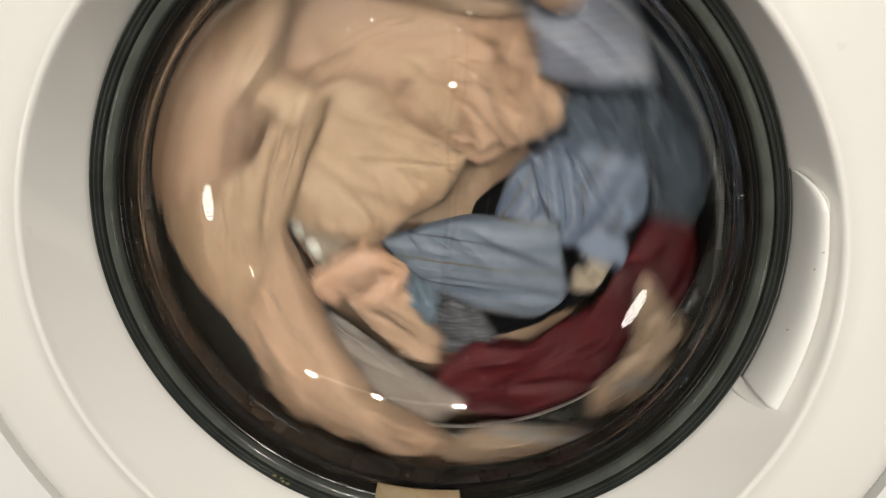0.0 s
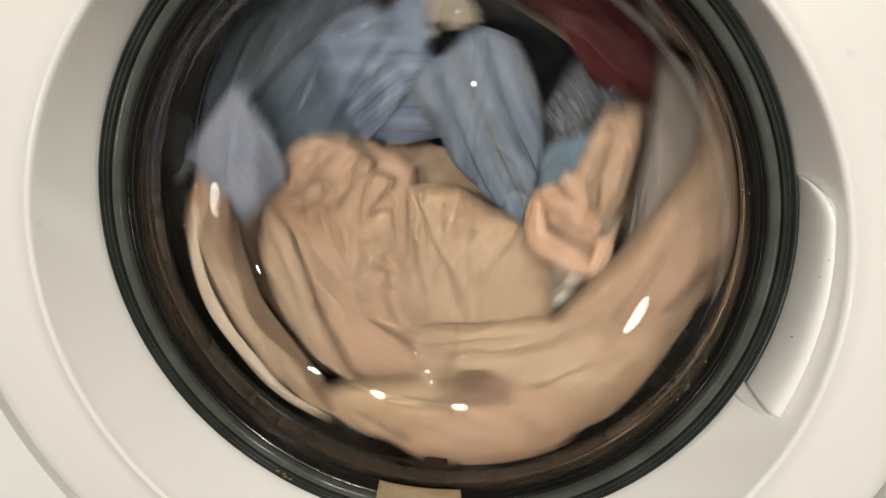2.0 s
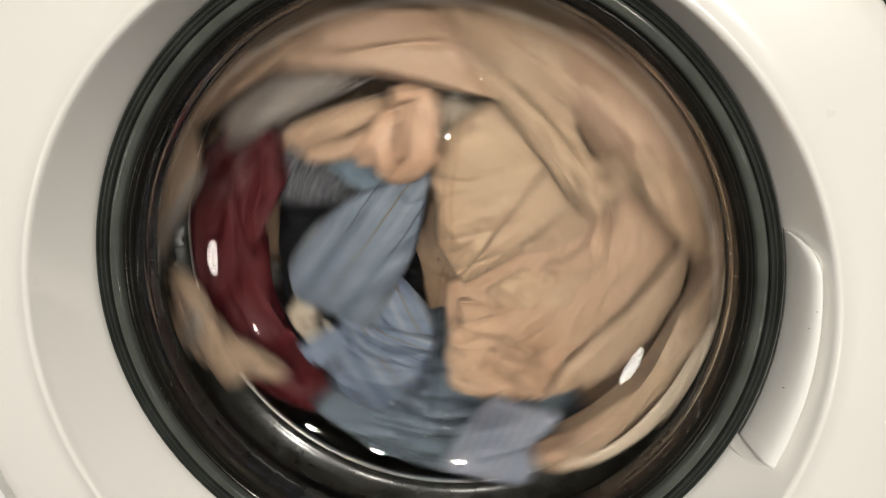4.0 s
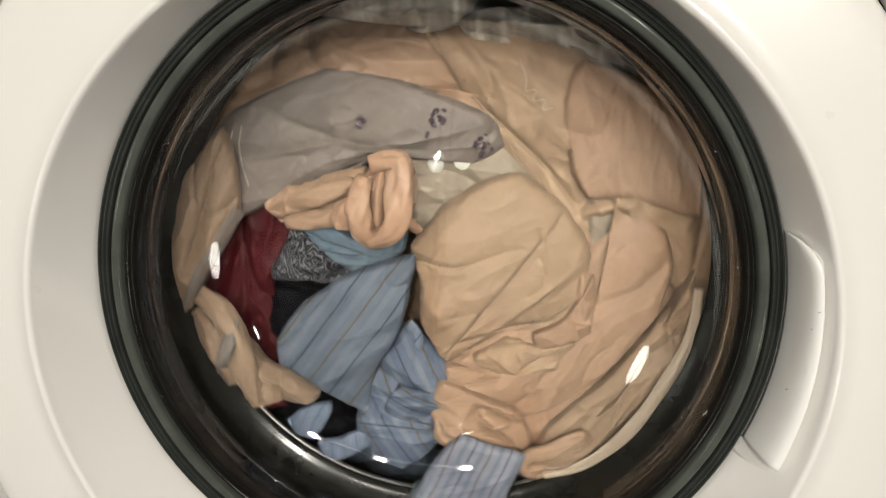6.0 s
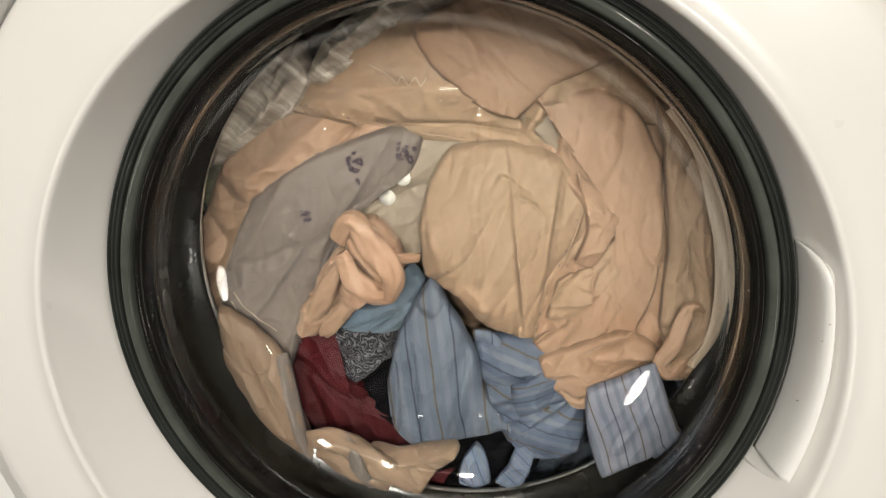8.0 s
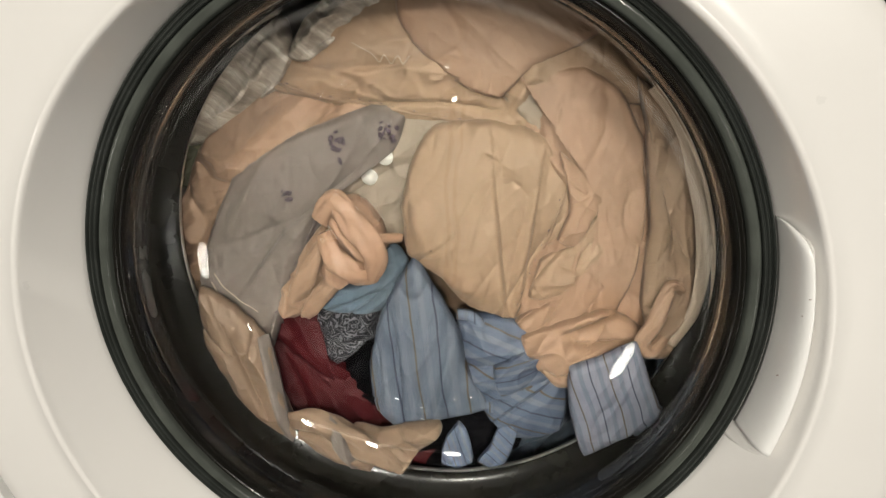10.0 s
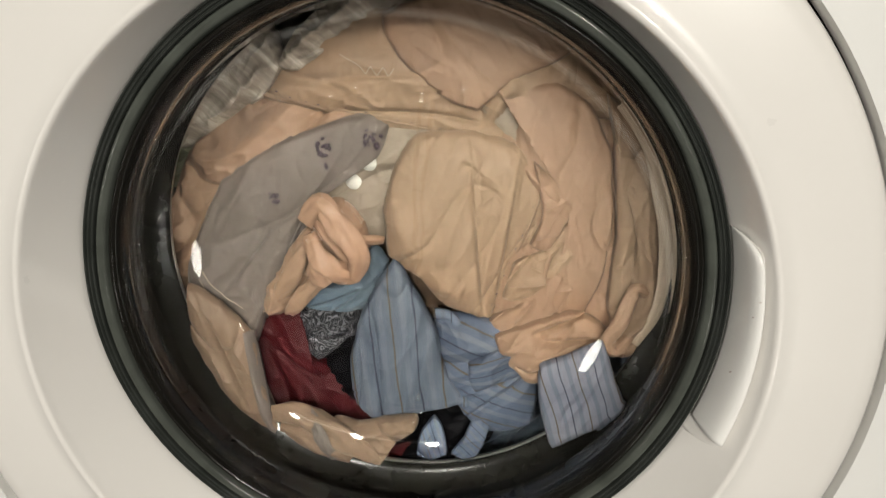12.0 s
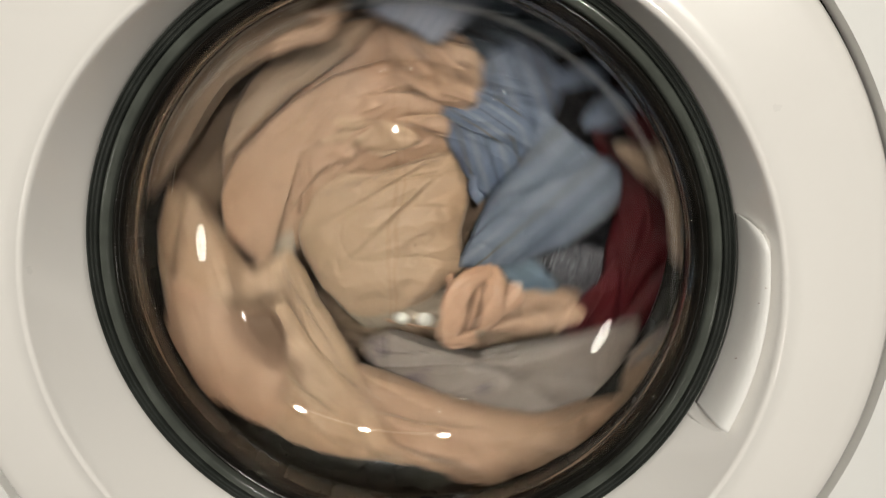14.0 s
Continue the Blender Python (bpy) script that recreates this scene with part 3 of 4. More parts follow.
def roll_of_cloth(name, path, radius, mat, parent, seed, label="", flat=0.7):
    """A rolled or twisted end of cloth: a wrinkled tube along (x, z, depth) points, thinner at both ends."""
    bm = bmesh.new()
    k = len(path)
    pts = []
    for i in range(k - 1):
        p0, p1, p2, p3 = (Vector(path[min(max(i + d, 0), k - 1)]) for d in (-1, 0, 1, 2))
        for j in range(9):
            u = j / 9
            pts.append(0.5 * (2 * p1 + (p2 - p0) * u + (2 * p0 - 5 * p1 + 4 * p2 - p3) * u * u + (3 * p1 - p0 - 3 * p2 + p3) * u ** 3))
    pts.append(Vector(path[-1]))
    rows, n = [], 28
    for i, p in enumerate(pts):
        d = (pts[min(i + 1, len(pts) - 1)] - pts[max(i - 1, 0)]).normalized()
        side = Vector((-d.y, d.x, 0)).normalized()
        v = i / (len(pts) - 1)
        r = radius * (0.45 + 0.55 * math.sin(math.pi * min(0.93, max(0.07, v))) ** 0.6)
        row = []
        for j in range(n):
            a = 2 * math.pi * j / n
            w = 1 + 0.17 * math.sin(3 * a + v * 9 + seed) + 0.07 * math.sin(7 * a - v * 14 + seed * 2) + 0.12 * noise.noise(Vector((math.cos(a) * 1.5, math.sin(a) * 1.5, v * 6 + seed)))
            q = p + side * (r * w * math.cos(a))
            row.append(bm.verts.new((q.x, p.z - flat * r * w * math.sin(a), q.y)))
        rows.append(row)
    for a, b in zip(rows, rows[1:]):
        for j in range(n):
            bm.faces.new((a[j], a[(j + 1) % n], b[(j + 1) % n], b[j]))
    bm.faces.new(rows[0])
    bm.faces.new(rows[-1])
    bmesh.ops.recalc_face_normals(bm, faces=bm.faces)
    return part(name, bm, mat, parent, label)


def stitches(parent, path, mat, seed, gap=0.0042):
    """Short uneven stitches along a seam."""
    rng = random.Random(seed)
    bm = bmesh.new()
    pts = [Vector(p) for p in smooth_profile(path, 12)]
    run = 0.0
    for a, b in zip(pts, pts[1:]):
        run += (b - a).length
        if run < gap:
            continue
        run = rng.uniform(-0.006, 0.001)
        d = (b - a).normalized()
        ln, wd = rng.uniform(0.0003, 0.0009), rng.uniform(0.0002, 0.00035)
        q = [a + d * (ln * i) + Vector((-d.y, d.x)) * (wd * j) for i, j in ((-1, -1), (1, -1), (1, 1), (-1, 1))]
        lift = SURFACE[parent.name](a.x, a.y) - 0.0006
        top = [bm.verts.new((p.x, lift, p.y)) for p in q]
        low = [bm.verts.new((p.x, lift + 0.002, p.y)) for p in q]
        bm.faces.new(top)
        for j in range(4):
            bm.faces.new((top[j], low[j], low[(j + 1) % 4], top[(j + 1) % 4]))
    bmesh.ops.recalc_face_normals(bm, faces=bm.faces)
    return part("stitching", bm, mat, parent, "dark uneven stitching", False)


LOAD = []
SURFACE = {}


def laundry():
    # the deep layers that fill the drum
    reachs = ((-25, 0.19), (10, 0.19), (45, 0.19), (80, 0.185), (104, 0.15), (122, 0.105), (150, 0.105), (172, 0.16), (195, 0.19), (220, 0.19))
    cloth("bed_sheet", [(r * math.cos(radians(k)), r * math.sin(radians(k))) for k, r in reachs], 0.150, 0.012, BEIGE3,
          "wet beige bed sheet bunched at the back of the drum", "sheet", 1, 0.004)
    cloth("denim_trousers", [(0.040, -0.058), (0.120, -0.058), (0.179, -0.097), (0.149, -0.156), (0.050, -0.196), (-0.030, -0.187)], 0.140, 0.012, DENIM,
          "wet slate blue trousers bunched in the drum", "trousers", 2, 0.006)
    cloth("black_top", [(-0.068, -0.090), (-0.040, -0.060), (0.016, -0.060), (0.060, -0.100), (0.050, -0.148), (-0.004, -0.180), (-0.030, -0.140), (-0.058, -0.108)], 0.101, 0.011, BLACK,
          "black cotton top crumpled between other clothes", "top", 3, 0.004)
    cloth("green_cloth", [(-0.176, 0.026), (-0.167, 0.062), (-0.148, 0.086), (-0.129, 0.070), (-0.139, 0.041), (-0.159, 0.022)], 0.118, 0.008, GREEN,
          "pale green wet cloth at the drum wall", "cloth", 4, 0.004)
    # two added layers stand for steel seen through the bowl, shine painted in
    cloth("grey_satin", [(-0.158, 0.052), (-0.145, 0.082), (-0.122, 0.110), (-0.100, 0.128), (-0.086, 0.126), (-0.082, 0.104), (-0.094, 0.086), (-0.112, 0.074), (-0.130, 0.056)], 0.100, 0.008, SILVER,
          "crumpled silver-grey layer with the steel drum's streaks painted on, at the drum edge", "cloth", 45, 0.0045, 0.85, folds=((-0.15, 0.065, -0.10, 0.12, 0.005, 0.003), (-0.135, 0.062, -0.09, 0.105, 0.005, 0.003), (-0.125, 0.062, -0.095, 0.09, -0.005, 0.004)))
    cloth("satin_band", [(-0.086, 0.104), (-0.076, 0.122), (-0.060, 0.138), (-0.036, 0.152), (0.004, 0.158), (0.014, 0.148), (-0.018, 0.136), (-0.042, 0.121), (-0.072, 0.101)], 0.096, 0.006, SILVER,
          "folded silver-grey layer with painted steel streaks beside the sheets", "cloth", 46, 0.004, 0.6, folds=((-0.08, 0.108, -0.03, 0.148, 0.005, 0.003), (-0.07, 0.108, 0.0, 0.148, -0.005, 0.004)))
    # beige sheets
    cloth("crossing_sheet", [(-0.099, 0.088), (-0.056, 0.128), (-0.022, 0.146), (0.021, 0.156), (0.068, 0.148), (0.112, 0.118), (0.134, 0.086), (0.118, 0.076), (0.066, 0.081), (0.060, 0.053), (0.017, 0.060), (-0.033, 0.069), (-0.067, 0.078)],
          0.096, 0.010, BEIGE, "wet beige cotton sheet folded across the load", "sheet", 5, 0.003, 2.7, folds=((-0.02, 0.14, 0.03, 0.085, -0.007, 0.015), (-0.09, 0.095, 0.0, 0.10, -0.004, 0.012), (0.04, 0.07, 0.06, 0.10, 0.006, 0.004)))
    cloth("edge_sheet", [(-0.169, 0.001), (-0.154, 0.038), (-0.140, 0.059), (-0.092, 0.090), (-0.052, 0.082), (-0.018, 0.072), (-0.076, 0.036), (-0.117, 0.000), (-0.136, -0.054), (-0.164, -0.040)],
          0.102, 0.010, BEIGE2, "wet beige cotton sheet along the drum edge", "sheet", 6, 0.003, 0.7)
    cloth("folded_sheet", [(0.050, 0.054), (0.043, 0.094), (0.080, 0.102), (0.114, 0.078), (0.142, 0.042), (0.153, 0.003), (0.149, -0.037), (0.120, -0.071), (0.090, -0.087), (0.060, -0.076), (0.036, -0.052), (0.048, -0.017), (0.057, 0.018)],
          0.092, 0.010, BEIGE2, "wet peach-beige sheet with long curved folds", "sheet", 7, 0.0018, 1.8,
          folds=((0.085, 0.095, 0.116, 0.04, -0.006, 0.015), (0.116, 0.04, 0.118, 0.00, -0.006, 0.015), (0.118, 0.0, 0.085, -0.07, -0.006, 0.015), (0.130, 0.06, 0.136, -0.02, -0.005, 0.012), (0.062, 0.05, 0.086, 0.028, 0.005, 0.003), (0.086, 0.03, 0.078, -0.03, 0.004, 0.003), (0.05, -0.05, 0.09, -0.02, 0.004, 0.004)))
    cloth("rolled_sheet", [(0.112, 0.094), (0.144, 0.060), (0.161, 0.006), (0.156, -0.048), (0.137, -0.074), (0.121, -0.067), (0.129, -0.032), (0.132, 0.011), (0.120, 0.056)],
          0.083, 0.009, BEIGE3, "rolled edge of a wet beige sheet", "sheet", 8, 0.003, 1.5, folds=((0.128, -0.06, 0.146, -0.035, 0.006, 0.003), (0.136, -0.07, 0.146, -0.055, 0.005, 0.003)))
    cloth("pillowcase", [(-0.000, 0.066), (0.035, 0.069), (0.062, 0.060), (0.078, 0.037), (0.079, 0.012), (0.062, -0.012), (0.047, -0.051), (0.019, -0.042), (-0.001, -0.022), (-0.018, -0.010), (-0.020, 0.020), (-0.012, 0.050)],
          0.083, 0.013, BEIGE, "puffed wet beige pillowcase with soft dents", "pillowcase", 9, 0.0012, 1.2, roll=0.012, rings=84, around=324,
          folds=((0.034, 0.048, 0.043, -0.050, -0.0055, 0.018), (0.062, 0.050, 0.050, -0.040, -0.0045, 0.012), (0.036, 0.047, 0.028, 0.052, -0.003, 0.008), (0.002, -0.022, 0.030, -0.030, 0.005, 0.007), (-0.012, 0.03, -0.004, -0.01, 0.004, 0.006), (0.062, 0.05, 0.05, -0.03, 0.0025, 0.003)))
    rs = LOAD[-3]
    cloth("fold", [(0.046, 0.095), (0.082, 0.099), (0.102, 0.087), (0.116, 0.059), (0.120, 0.021), (0.116, -0.019), (0.099, -0.061), (0.088, -0.080), (0.081, -0.062), (0.098, -0.022), (0.102, 0.021), (0.098, 0.056), (0.088, 0.079), (0.065, 0.089)],
          0.082, 0.004, BEIGE2, "", "", 31, 0.0012, 1.6, roll=0.008, parent=rs)
    cloth("flap", [(0.070, 0.052), (0.085, 0.040), (0.097, 0.026), (0.091, 0.015), (0.082, -0.003), (0.070, 0.001), (0.077, 0.021)], 0.080, 0.003, BEIGE2, "", "", 32, 0.0015, 1.2, roll=0.008, parent=rs, sharp=5)
    cloth("flap", [(0.061, -0.011), (0.080, -0.001), (0.092, 0.016), (0.098, -0.005), (0.084, -0.028), (0.068, -0.034), (0.054, -0.035)], 0.080, 0.003, BEIGE, "", "", 33, 0.0015, 0.6, roll=0.008, parent=rs, sharp=5)
    cloth("flap", [(0.046, -0.050), (0.065, -0.036), (0.087, -0.014), (0.098, -0.025), (0.083, -0.046), (0.064, -0.063)], 0.079, 0.003, BEIGE2, "", "", 34, 0.0015, 0.8, roll=0.008, parent=rs, sharp=5)
    cloth("fold", [(0.117, 0.069), (0.136, 0.045), (0.146, 0.010), (0.143, -0.030), (0.127, -0.059), (0.119, -0.035), (0.121, 0.013)], 0.079, 0.004, BEIGE3, "", "", 35, 0.001, 1.5, roll=0.008, parent=rs)
    cloth("corner_flap", [(0.041, 0.094), (0.053, 0.095), (0.062, 0.086), (0.062, 0.061), (0.050, 0.069), (0.038, 0.082)], 0.088, 0.002, CREAM, "greyish turned-back corner", "", 36, 0.001, 1.2, roll=0.006, parent=rs, sharp=5)
    roll_of_cloth("hem_roll", [(0.142, -0.026, 0.074), (0.134, -0.023, 0.070), (0.127, -0.040, 0.068), (0.119, -0.055, 0.068), (0.126, -0.062, 0.070), (0.138, -0.048, 0.074)], 0.0048, BEIGE2, LOAD[-2], 2.2)
    # hem along the right edge, its pale colour painting the lit rim of the sheet
    roll_of_cloth("hem_band", [(0.119, 0.088, 0.078), (0.136, 0.062, 0.073), (0.146, 0.028, 0.069), (0.150, -0.002, 0.067), (0.147, -0.034, 0.068), (0.137, -0.058, 0.071)], 0.0040, THREAD, LOAD[-2], 0.3, "hem band in a paler colour for the lit edge of the sheet", 0.4)
    ts = LOAD[-5]
    cloth("fold", [(-0.019, 0.136), (-0.011, 0.111), (0.021, 0.085), (0.036, 0.081), (0.053, 0.095), (0.068, 0.104), (0.092, 0.118), (0.066, 0.142), (0.021, 0.152)], 0.082, 0.004, BEIGE2, "", "", 38, 0.0015, 2.4, roll=0.008, parent=ts, sharp=5)
    strip("seam", [(-0.091, 0.089), (-0.064, 0.081), (-0.031, 0.075), (0.018, 0.066), (0.060, 0.058)], 0.0016, 0.0005, BEIGE3, ts, "stitched seam")
    stitches(ts, [(-0.088, 0.090), (-0.064, 0.083), (-0.031, 0.077), (0.018, 0.068), (0.058, 0.060)], PETAL, 1)
    strip("thread", [(-0.045, 0.112), (-0.034, 0.106), (-0.030, 0.101), (-0.0265, 0.105), (-0.023, 0.100), (-0.019, 0.1045), (-0.016, 0.100), (-0.0125, 0.1045)], 0.0008, 0.0005, THREAD, ts, "loose pale thread")
    strip("seam", [(0.048, -0.044), (0.055, -0.025), (0.062, -0.006), (0.067, 0.007), (0.076, 0.036), (0.074, 0.052)], 0.0018, 0.0006, BEIGE3, LOAD[-1], "stitched seam")
    stitches(LOAD[-1], [(0.046, -0.044), (0.053, -0.025), (0.060, -0.006), (0.065, 0.007), (0.074, 0.036)], PETAL, 2, 0.007)
    cloth("gathered_sheet", [(0.050, -0.057), (0.097, -0.039), (0.124, -0.055), (0.104, -0.078), (0.079, -0.085), (0.060, -0.077)], 0.078, 0.007, BEIGE2,
          "gathered peach-beige end of a wet sheet", "sheet", 10, 0.004, 0.4, folds=((0.06, -0.075, 0.11, -0.065, 0.006, 0.004),))
    roll_of_cloth("fold", [(0.064, -0.074, 0.070), (0.074, -0.080, 0.066), (0.085, -0.075, 0.066), (0.100, -0.070, 0.072)], 0.0044, BEIGE2, LOAD[-1], 0.7)
    g = cloth("grey_cloth", [(-0.150, -0.047), (-0.149, -0.020), (-0.123, 0.034), (-0.088, 0.057), (-0.036, 0.077), (-0.017, 0.071), (-0.022, 0.052), (-0.051, 0.032), (-0.069, 0.015), (-0.080, -0.014), (-0.096, -0.048), (-0.109, -0.080), (-0.129, -0.066)],
              0.089, 0.006, GREY, "mauve-grey wet cloth printed with small purple flowers", "cloth", 11, 0.0018, 0.75, folds=((-0.125, -0.04, -0.09, 0.005, -0.005, 0.014), (-0.09, 0.005, -0.04, 0.045, -0.004, 0.012), (-0.14, -0.01, -0.10, 0.04, 0.002, 0.004)))
    flowers(g)
    strip("hem", [(-0.069, 0.013), (-0.081, -0.014), (-0.097, -0.047), (-0.108, -0.074)], 0.0045, 0.0010, HEM, g, "stitched grey hem")
    stitches(g, [(-0.072, 0.010), (-0.084, -0.014), (-0.099, -0.047), (-0.110, -0.072)], PETAL, 3)
    strip("thread", [(-0.140, -0.030), (-0.133, -0.043), (-0.125, -0.050), (-0.114, -0.057)], 0.0007, 0.0004, THREAD, g)
    strip("thread", [(-0.138, -0.024), (-0.130, -0.036), (-0.122, -0.043), (-0.112, -0.049)], 0.0007, 0.0004, THREAD, g)
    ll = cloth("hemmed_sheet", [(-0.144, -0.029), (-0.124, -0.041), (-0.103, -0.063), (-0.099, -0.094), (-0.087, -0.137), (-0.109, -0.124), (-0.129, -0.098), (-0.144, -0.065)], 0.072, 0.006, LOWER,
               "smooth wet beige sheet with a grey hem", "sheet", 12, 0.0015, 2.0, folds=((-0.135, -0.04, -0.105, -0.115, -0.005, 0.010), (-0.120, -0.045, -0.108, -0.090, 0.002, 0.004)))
    strip("hem", [(-0.106, -0.060), (-0.102, -0.085), (-0.099, -0.105), (-0.090, -0.134)], 0.007, 0.0016, HEM, ll, "grey stitched hem")
    pk = cloth("polka_cloth", [(-0.073, 0.013), (-0.039, 0.047), (-0.020, 0.074), (0.014, 0.076), (0.010, 0.040), (-0.010, 0.003), (-0.033, -0.004), (-0.056, 0.004)], 0.096, 0.005, CREAM,
               "greyish cream cloth with white dots", "cloth", 13, 0.0015)
    strip("piping", [(-0.069, 0.015), (-0.055, 0.029), (-0.039, 0.044), (-0.024, 0.056)], 0.0030, 0.0008, PEACH, pk, "pinkish piped edge")
    for x, z in ((-0.039, 0.035), (-0.029, 0.047)):
        spot(pk, x, z, 0.0048, DOT, "dot")
    cloth("satin_knot", [(-0.065, 0.023), (-0.046, 0.025), (-0.031, 0.010), (-0.029, -0.004), (-0.041, -0.025), (-0.058, -0.024), (-0.066, -0.005)], 0.084, 0.008, PEACH,
          "twisted peach satin cloth knotted up", "cloth", 14, 0.0015, 2.4, folds=((-0.062, 0.015, -0.035, -0.015, 0.007, 0.004), (-0.05, 0.02, -0.035, 0.005, 0.006, 0.003), (-0.06, -0.01, -0.045, -0.02, 0.005, 0.003)))
    sk = LOAD[-1]
    roll_of_cloth("twist", [(-0.066, 0.012, 0.076), (-0.056, 0.025, 0.070), (-0.044, 0.014, 0.066), (-0.033, -0.004, 0.066), (-0.038, -0.022, 0.074)], 0.0076, PEACH, sk, 1.0)
    roll_of_cloth("twist", [(-0.050, 0.019, 0.068), (-0.041, 0.010, 0.064), (-0.032, 0.004, 0.070), (-0.019, 0.001, 0.082)], 0.0036, PEACH, sk, 2.0)
    roll_of_cloth("twist", [(-0.064, 0.006, 0.074), (-0.056, -0.008, 0.068), (-0.045, -0.018, 0.070), (-0.034, -0.020, 0.078)], 0.0070, PEACH, sk, 3.4)
    roll_of_cloth("twist", [(-0.056, -0.006, 0.072), (-0.060, -0.018, 0.074), (-0.054, -0.028, 0.078)], 0.0064, PEACH, sk, 5.0)
    cloth("satin_tail", [(-0.103, -0.050), (-0.088, -0.018), (-0.069, 0.006), (-0.051, -0.007), (-0.060, -0.031), (-0.084, -0.055)], 0.090, 0.008, BEIGE2,
          "loose beige end of the knotted satin", "cloth", 15, 0.004, 0.9)
    roll_of_cloth("fold", [(-0.094, -0.044, 0.084), (-0.078, -0.024, 0.078), (-0.066, -0.002, 0.078)], 0.0060, BEIGE2, LOAD[-1], 1.5)
    roll_of_cloth("fold", [(-0.082, -0.050, 0.084), (-0.068, -0.034, 0.079), (-0.058, -0.020, 0.080)], 0.0055, BEIGE2, LOAD[-1], 4.1)
    cloth("blue_towel", [(-0.074, -0.034), (-0.048, -0.029), (-0.028, -0.006), (-0.018, -0.016), (-0.023, -0.044), (-0.052, -0.051), (-0.073, -0.049)], 0.090, 0.007, TOWEL,
          "light blue wet towel hem", "towel", 16, 0.002, 0.5)
    cloth("bandana", [(-0.084, -0.054), (-0.057, -0.045), (-0.029, -0.040), (-0.036, -0.065), (-0.072, -0.093), (-0.085, -0.077)], 0.098, 0.005, PAISLEY,
          "black bandana with a pale paisley print", "bandana", 17, 0.002)
    cloth("red_shirt", [(-0.106, -0.030), (-0.079, -0.048), (-0.076, -0.078), (-0.056, -0.098), (-0.035, -0.118), (0.008, -0.128), (0.026, -0.138), (0.022, -0.163), (-0.039, -0.178), (-0.090, -0.163), (-0.124, -0.136), (-0.135, -0.090), (-0.126, -0.045)], 0.098, 0.007, RED,
          "wine red wet cotton shirt", "shirt", 18, 0.0028, 2.2, folds=((-0.105, -0.07, -0.085, -0.13, -0.004, 0.010), (-0.080, -0.095, -0.040, -0.140, -0.005, 0.012)))
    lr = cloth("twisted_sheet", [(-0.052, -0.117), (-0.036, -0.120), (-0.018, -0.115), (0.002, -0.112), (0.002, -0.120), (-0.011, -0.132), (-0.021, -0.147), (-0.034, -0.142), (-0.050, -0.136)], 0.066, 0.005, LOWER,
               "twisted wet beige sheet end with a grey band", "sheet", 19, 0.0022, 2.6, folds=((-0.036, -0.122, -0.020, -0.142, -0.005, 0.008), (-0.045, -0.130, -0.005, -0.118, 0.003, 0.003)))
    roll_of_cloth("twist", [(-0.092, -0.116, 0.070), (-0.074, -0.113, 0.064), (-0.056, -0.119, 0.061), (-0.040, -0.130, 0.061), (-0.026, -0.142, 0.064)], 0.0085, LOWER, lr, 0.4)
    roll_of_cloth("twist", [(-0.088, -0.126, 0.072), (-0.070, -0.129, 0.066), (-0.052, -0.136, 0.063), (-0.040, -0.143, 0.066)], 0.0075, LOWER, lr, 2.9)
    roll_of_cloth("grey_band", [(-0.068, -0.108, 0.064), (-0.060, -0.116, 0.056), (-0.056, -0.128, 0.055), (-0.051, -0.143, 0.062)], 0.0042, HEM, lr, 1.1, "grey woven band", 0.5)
    # the striped shirt in its folds
    sh = cloth("striped_shirt", [(-0.013, -0.010), (0.001, -0.031), (0.013, -0.054), (0.020, -0.083), (0.032, -0.107), (0.002, -0.116), (-0.021, -0.125), (-0.039, -0.111), (-0.042, -0.078), (-0.033, -0.043)], 0.077, 0.006,
               striped("shirting_front", 0.10, shift=0.25), "light blue shirt with navy and brown stripes", "shirt", 20, 0.0013, 1.5, folds=((0.012, -0.06, 0.0, -0.11, 0.003, 0.005),))
    cloth("yoke", [(0.012, -0.048), (0.032, -0.047), (0.056, -0.051), (0.073, -0.065), (0.080, -0.091), (0.076, -0.124), (0.046, -0.131), (0.027, -0.112), (0.015, -0.082)], 0.083, 0.006,
          striped("shirting_yoke", 1.25, (0.066, 0.083, 0.120)), "", "", 21, 0.0022, 0.5, parent=sh)
    cloth("sleeve", [(0.034, -0.076), (0.068, -0.059), (0.074, -0.077), (0.056, -0.094), (0.038, -0.098)], 0.075, 0.004, striped("shirting_sleeve", 1.9, (0.064, 0.081, 0.118), 0.019), "", "", 22, 0.002, 0.4, parent=sh)
    strip("placket", [(0.012, -0.046), (0.021, -0.047), (0.027, -0.056), (0.029, -0.075), (0.031, -0.092), (0.034, -0.110)], 0.0075, 0.0016, striped("shirting_placket", 0.0, (0.115, 0.138, 0.178), 0.02), sh)
    cf = cloth("shirt_cuff", [(0.078, -0.068), (0.096, -0.060), (0.115, -0.051), (0.124, -0.075), (0.133, -0.099), (0.111, -0.113), (0.089, -0.126), (0.083, -0.110), (0.078, -0.090)], 0.0575, 0.003,
               striped("shirting_cuff", 0.30, (0.158, 0.160, 0.190), 0.021), "striped shirt cuff hanging over the drum lip", "cuff", 23, 0.0010, 1.2, roll=0.004, sharp=8, hem=0.0006)
    cloth("cuff_fold", [(0.085, -0.117), (0.104, -0.109), (0.122, -0.103), (0.118, -0.110), (0.100, -0.119), (0.088, -0.125)], 0.066, 0.003, TOWEL, "", "", 24, 0.002, parent=cf)
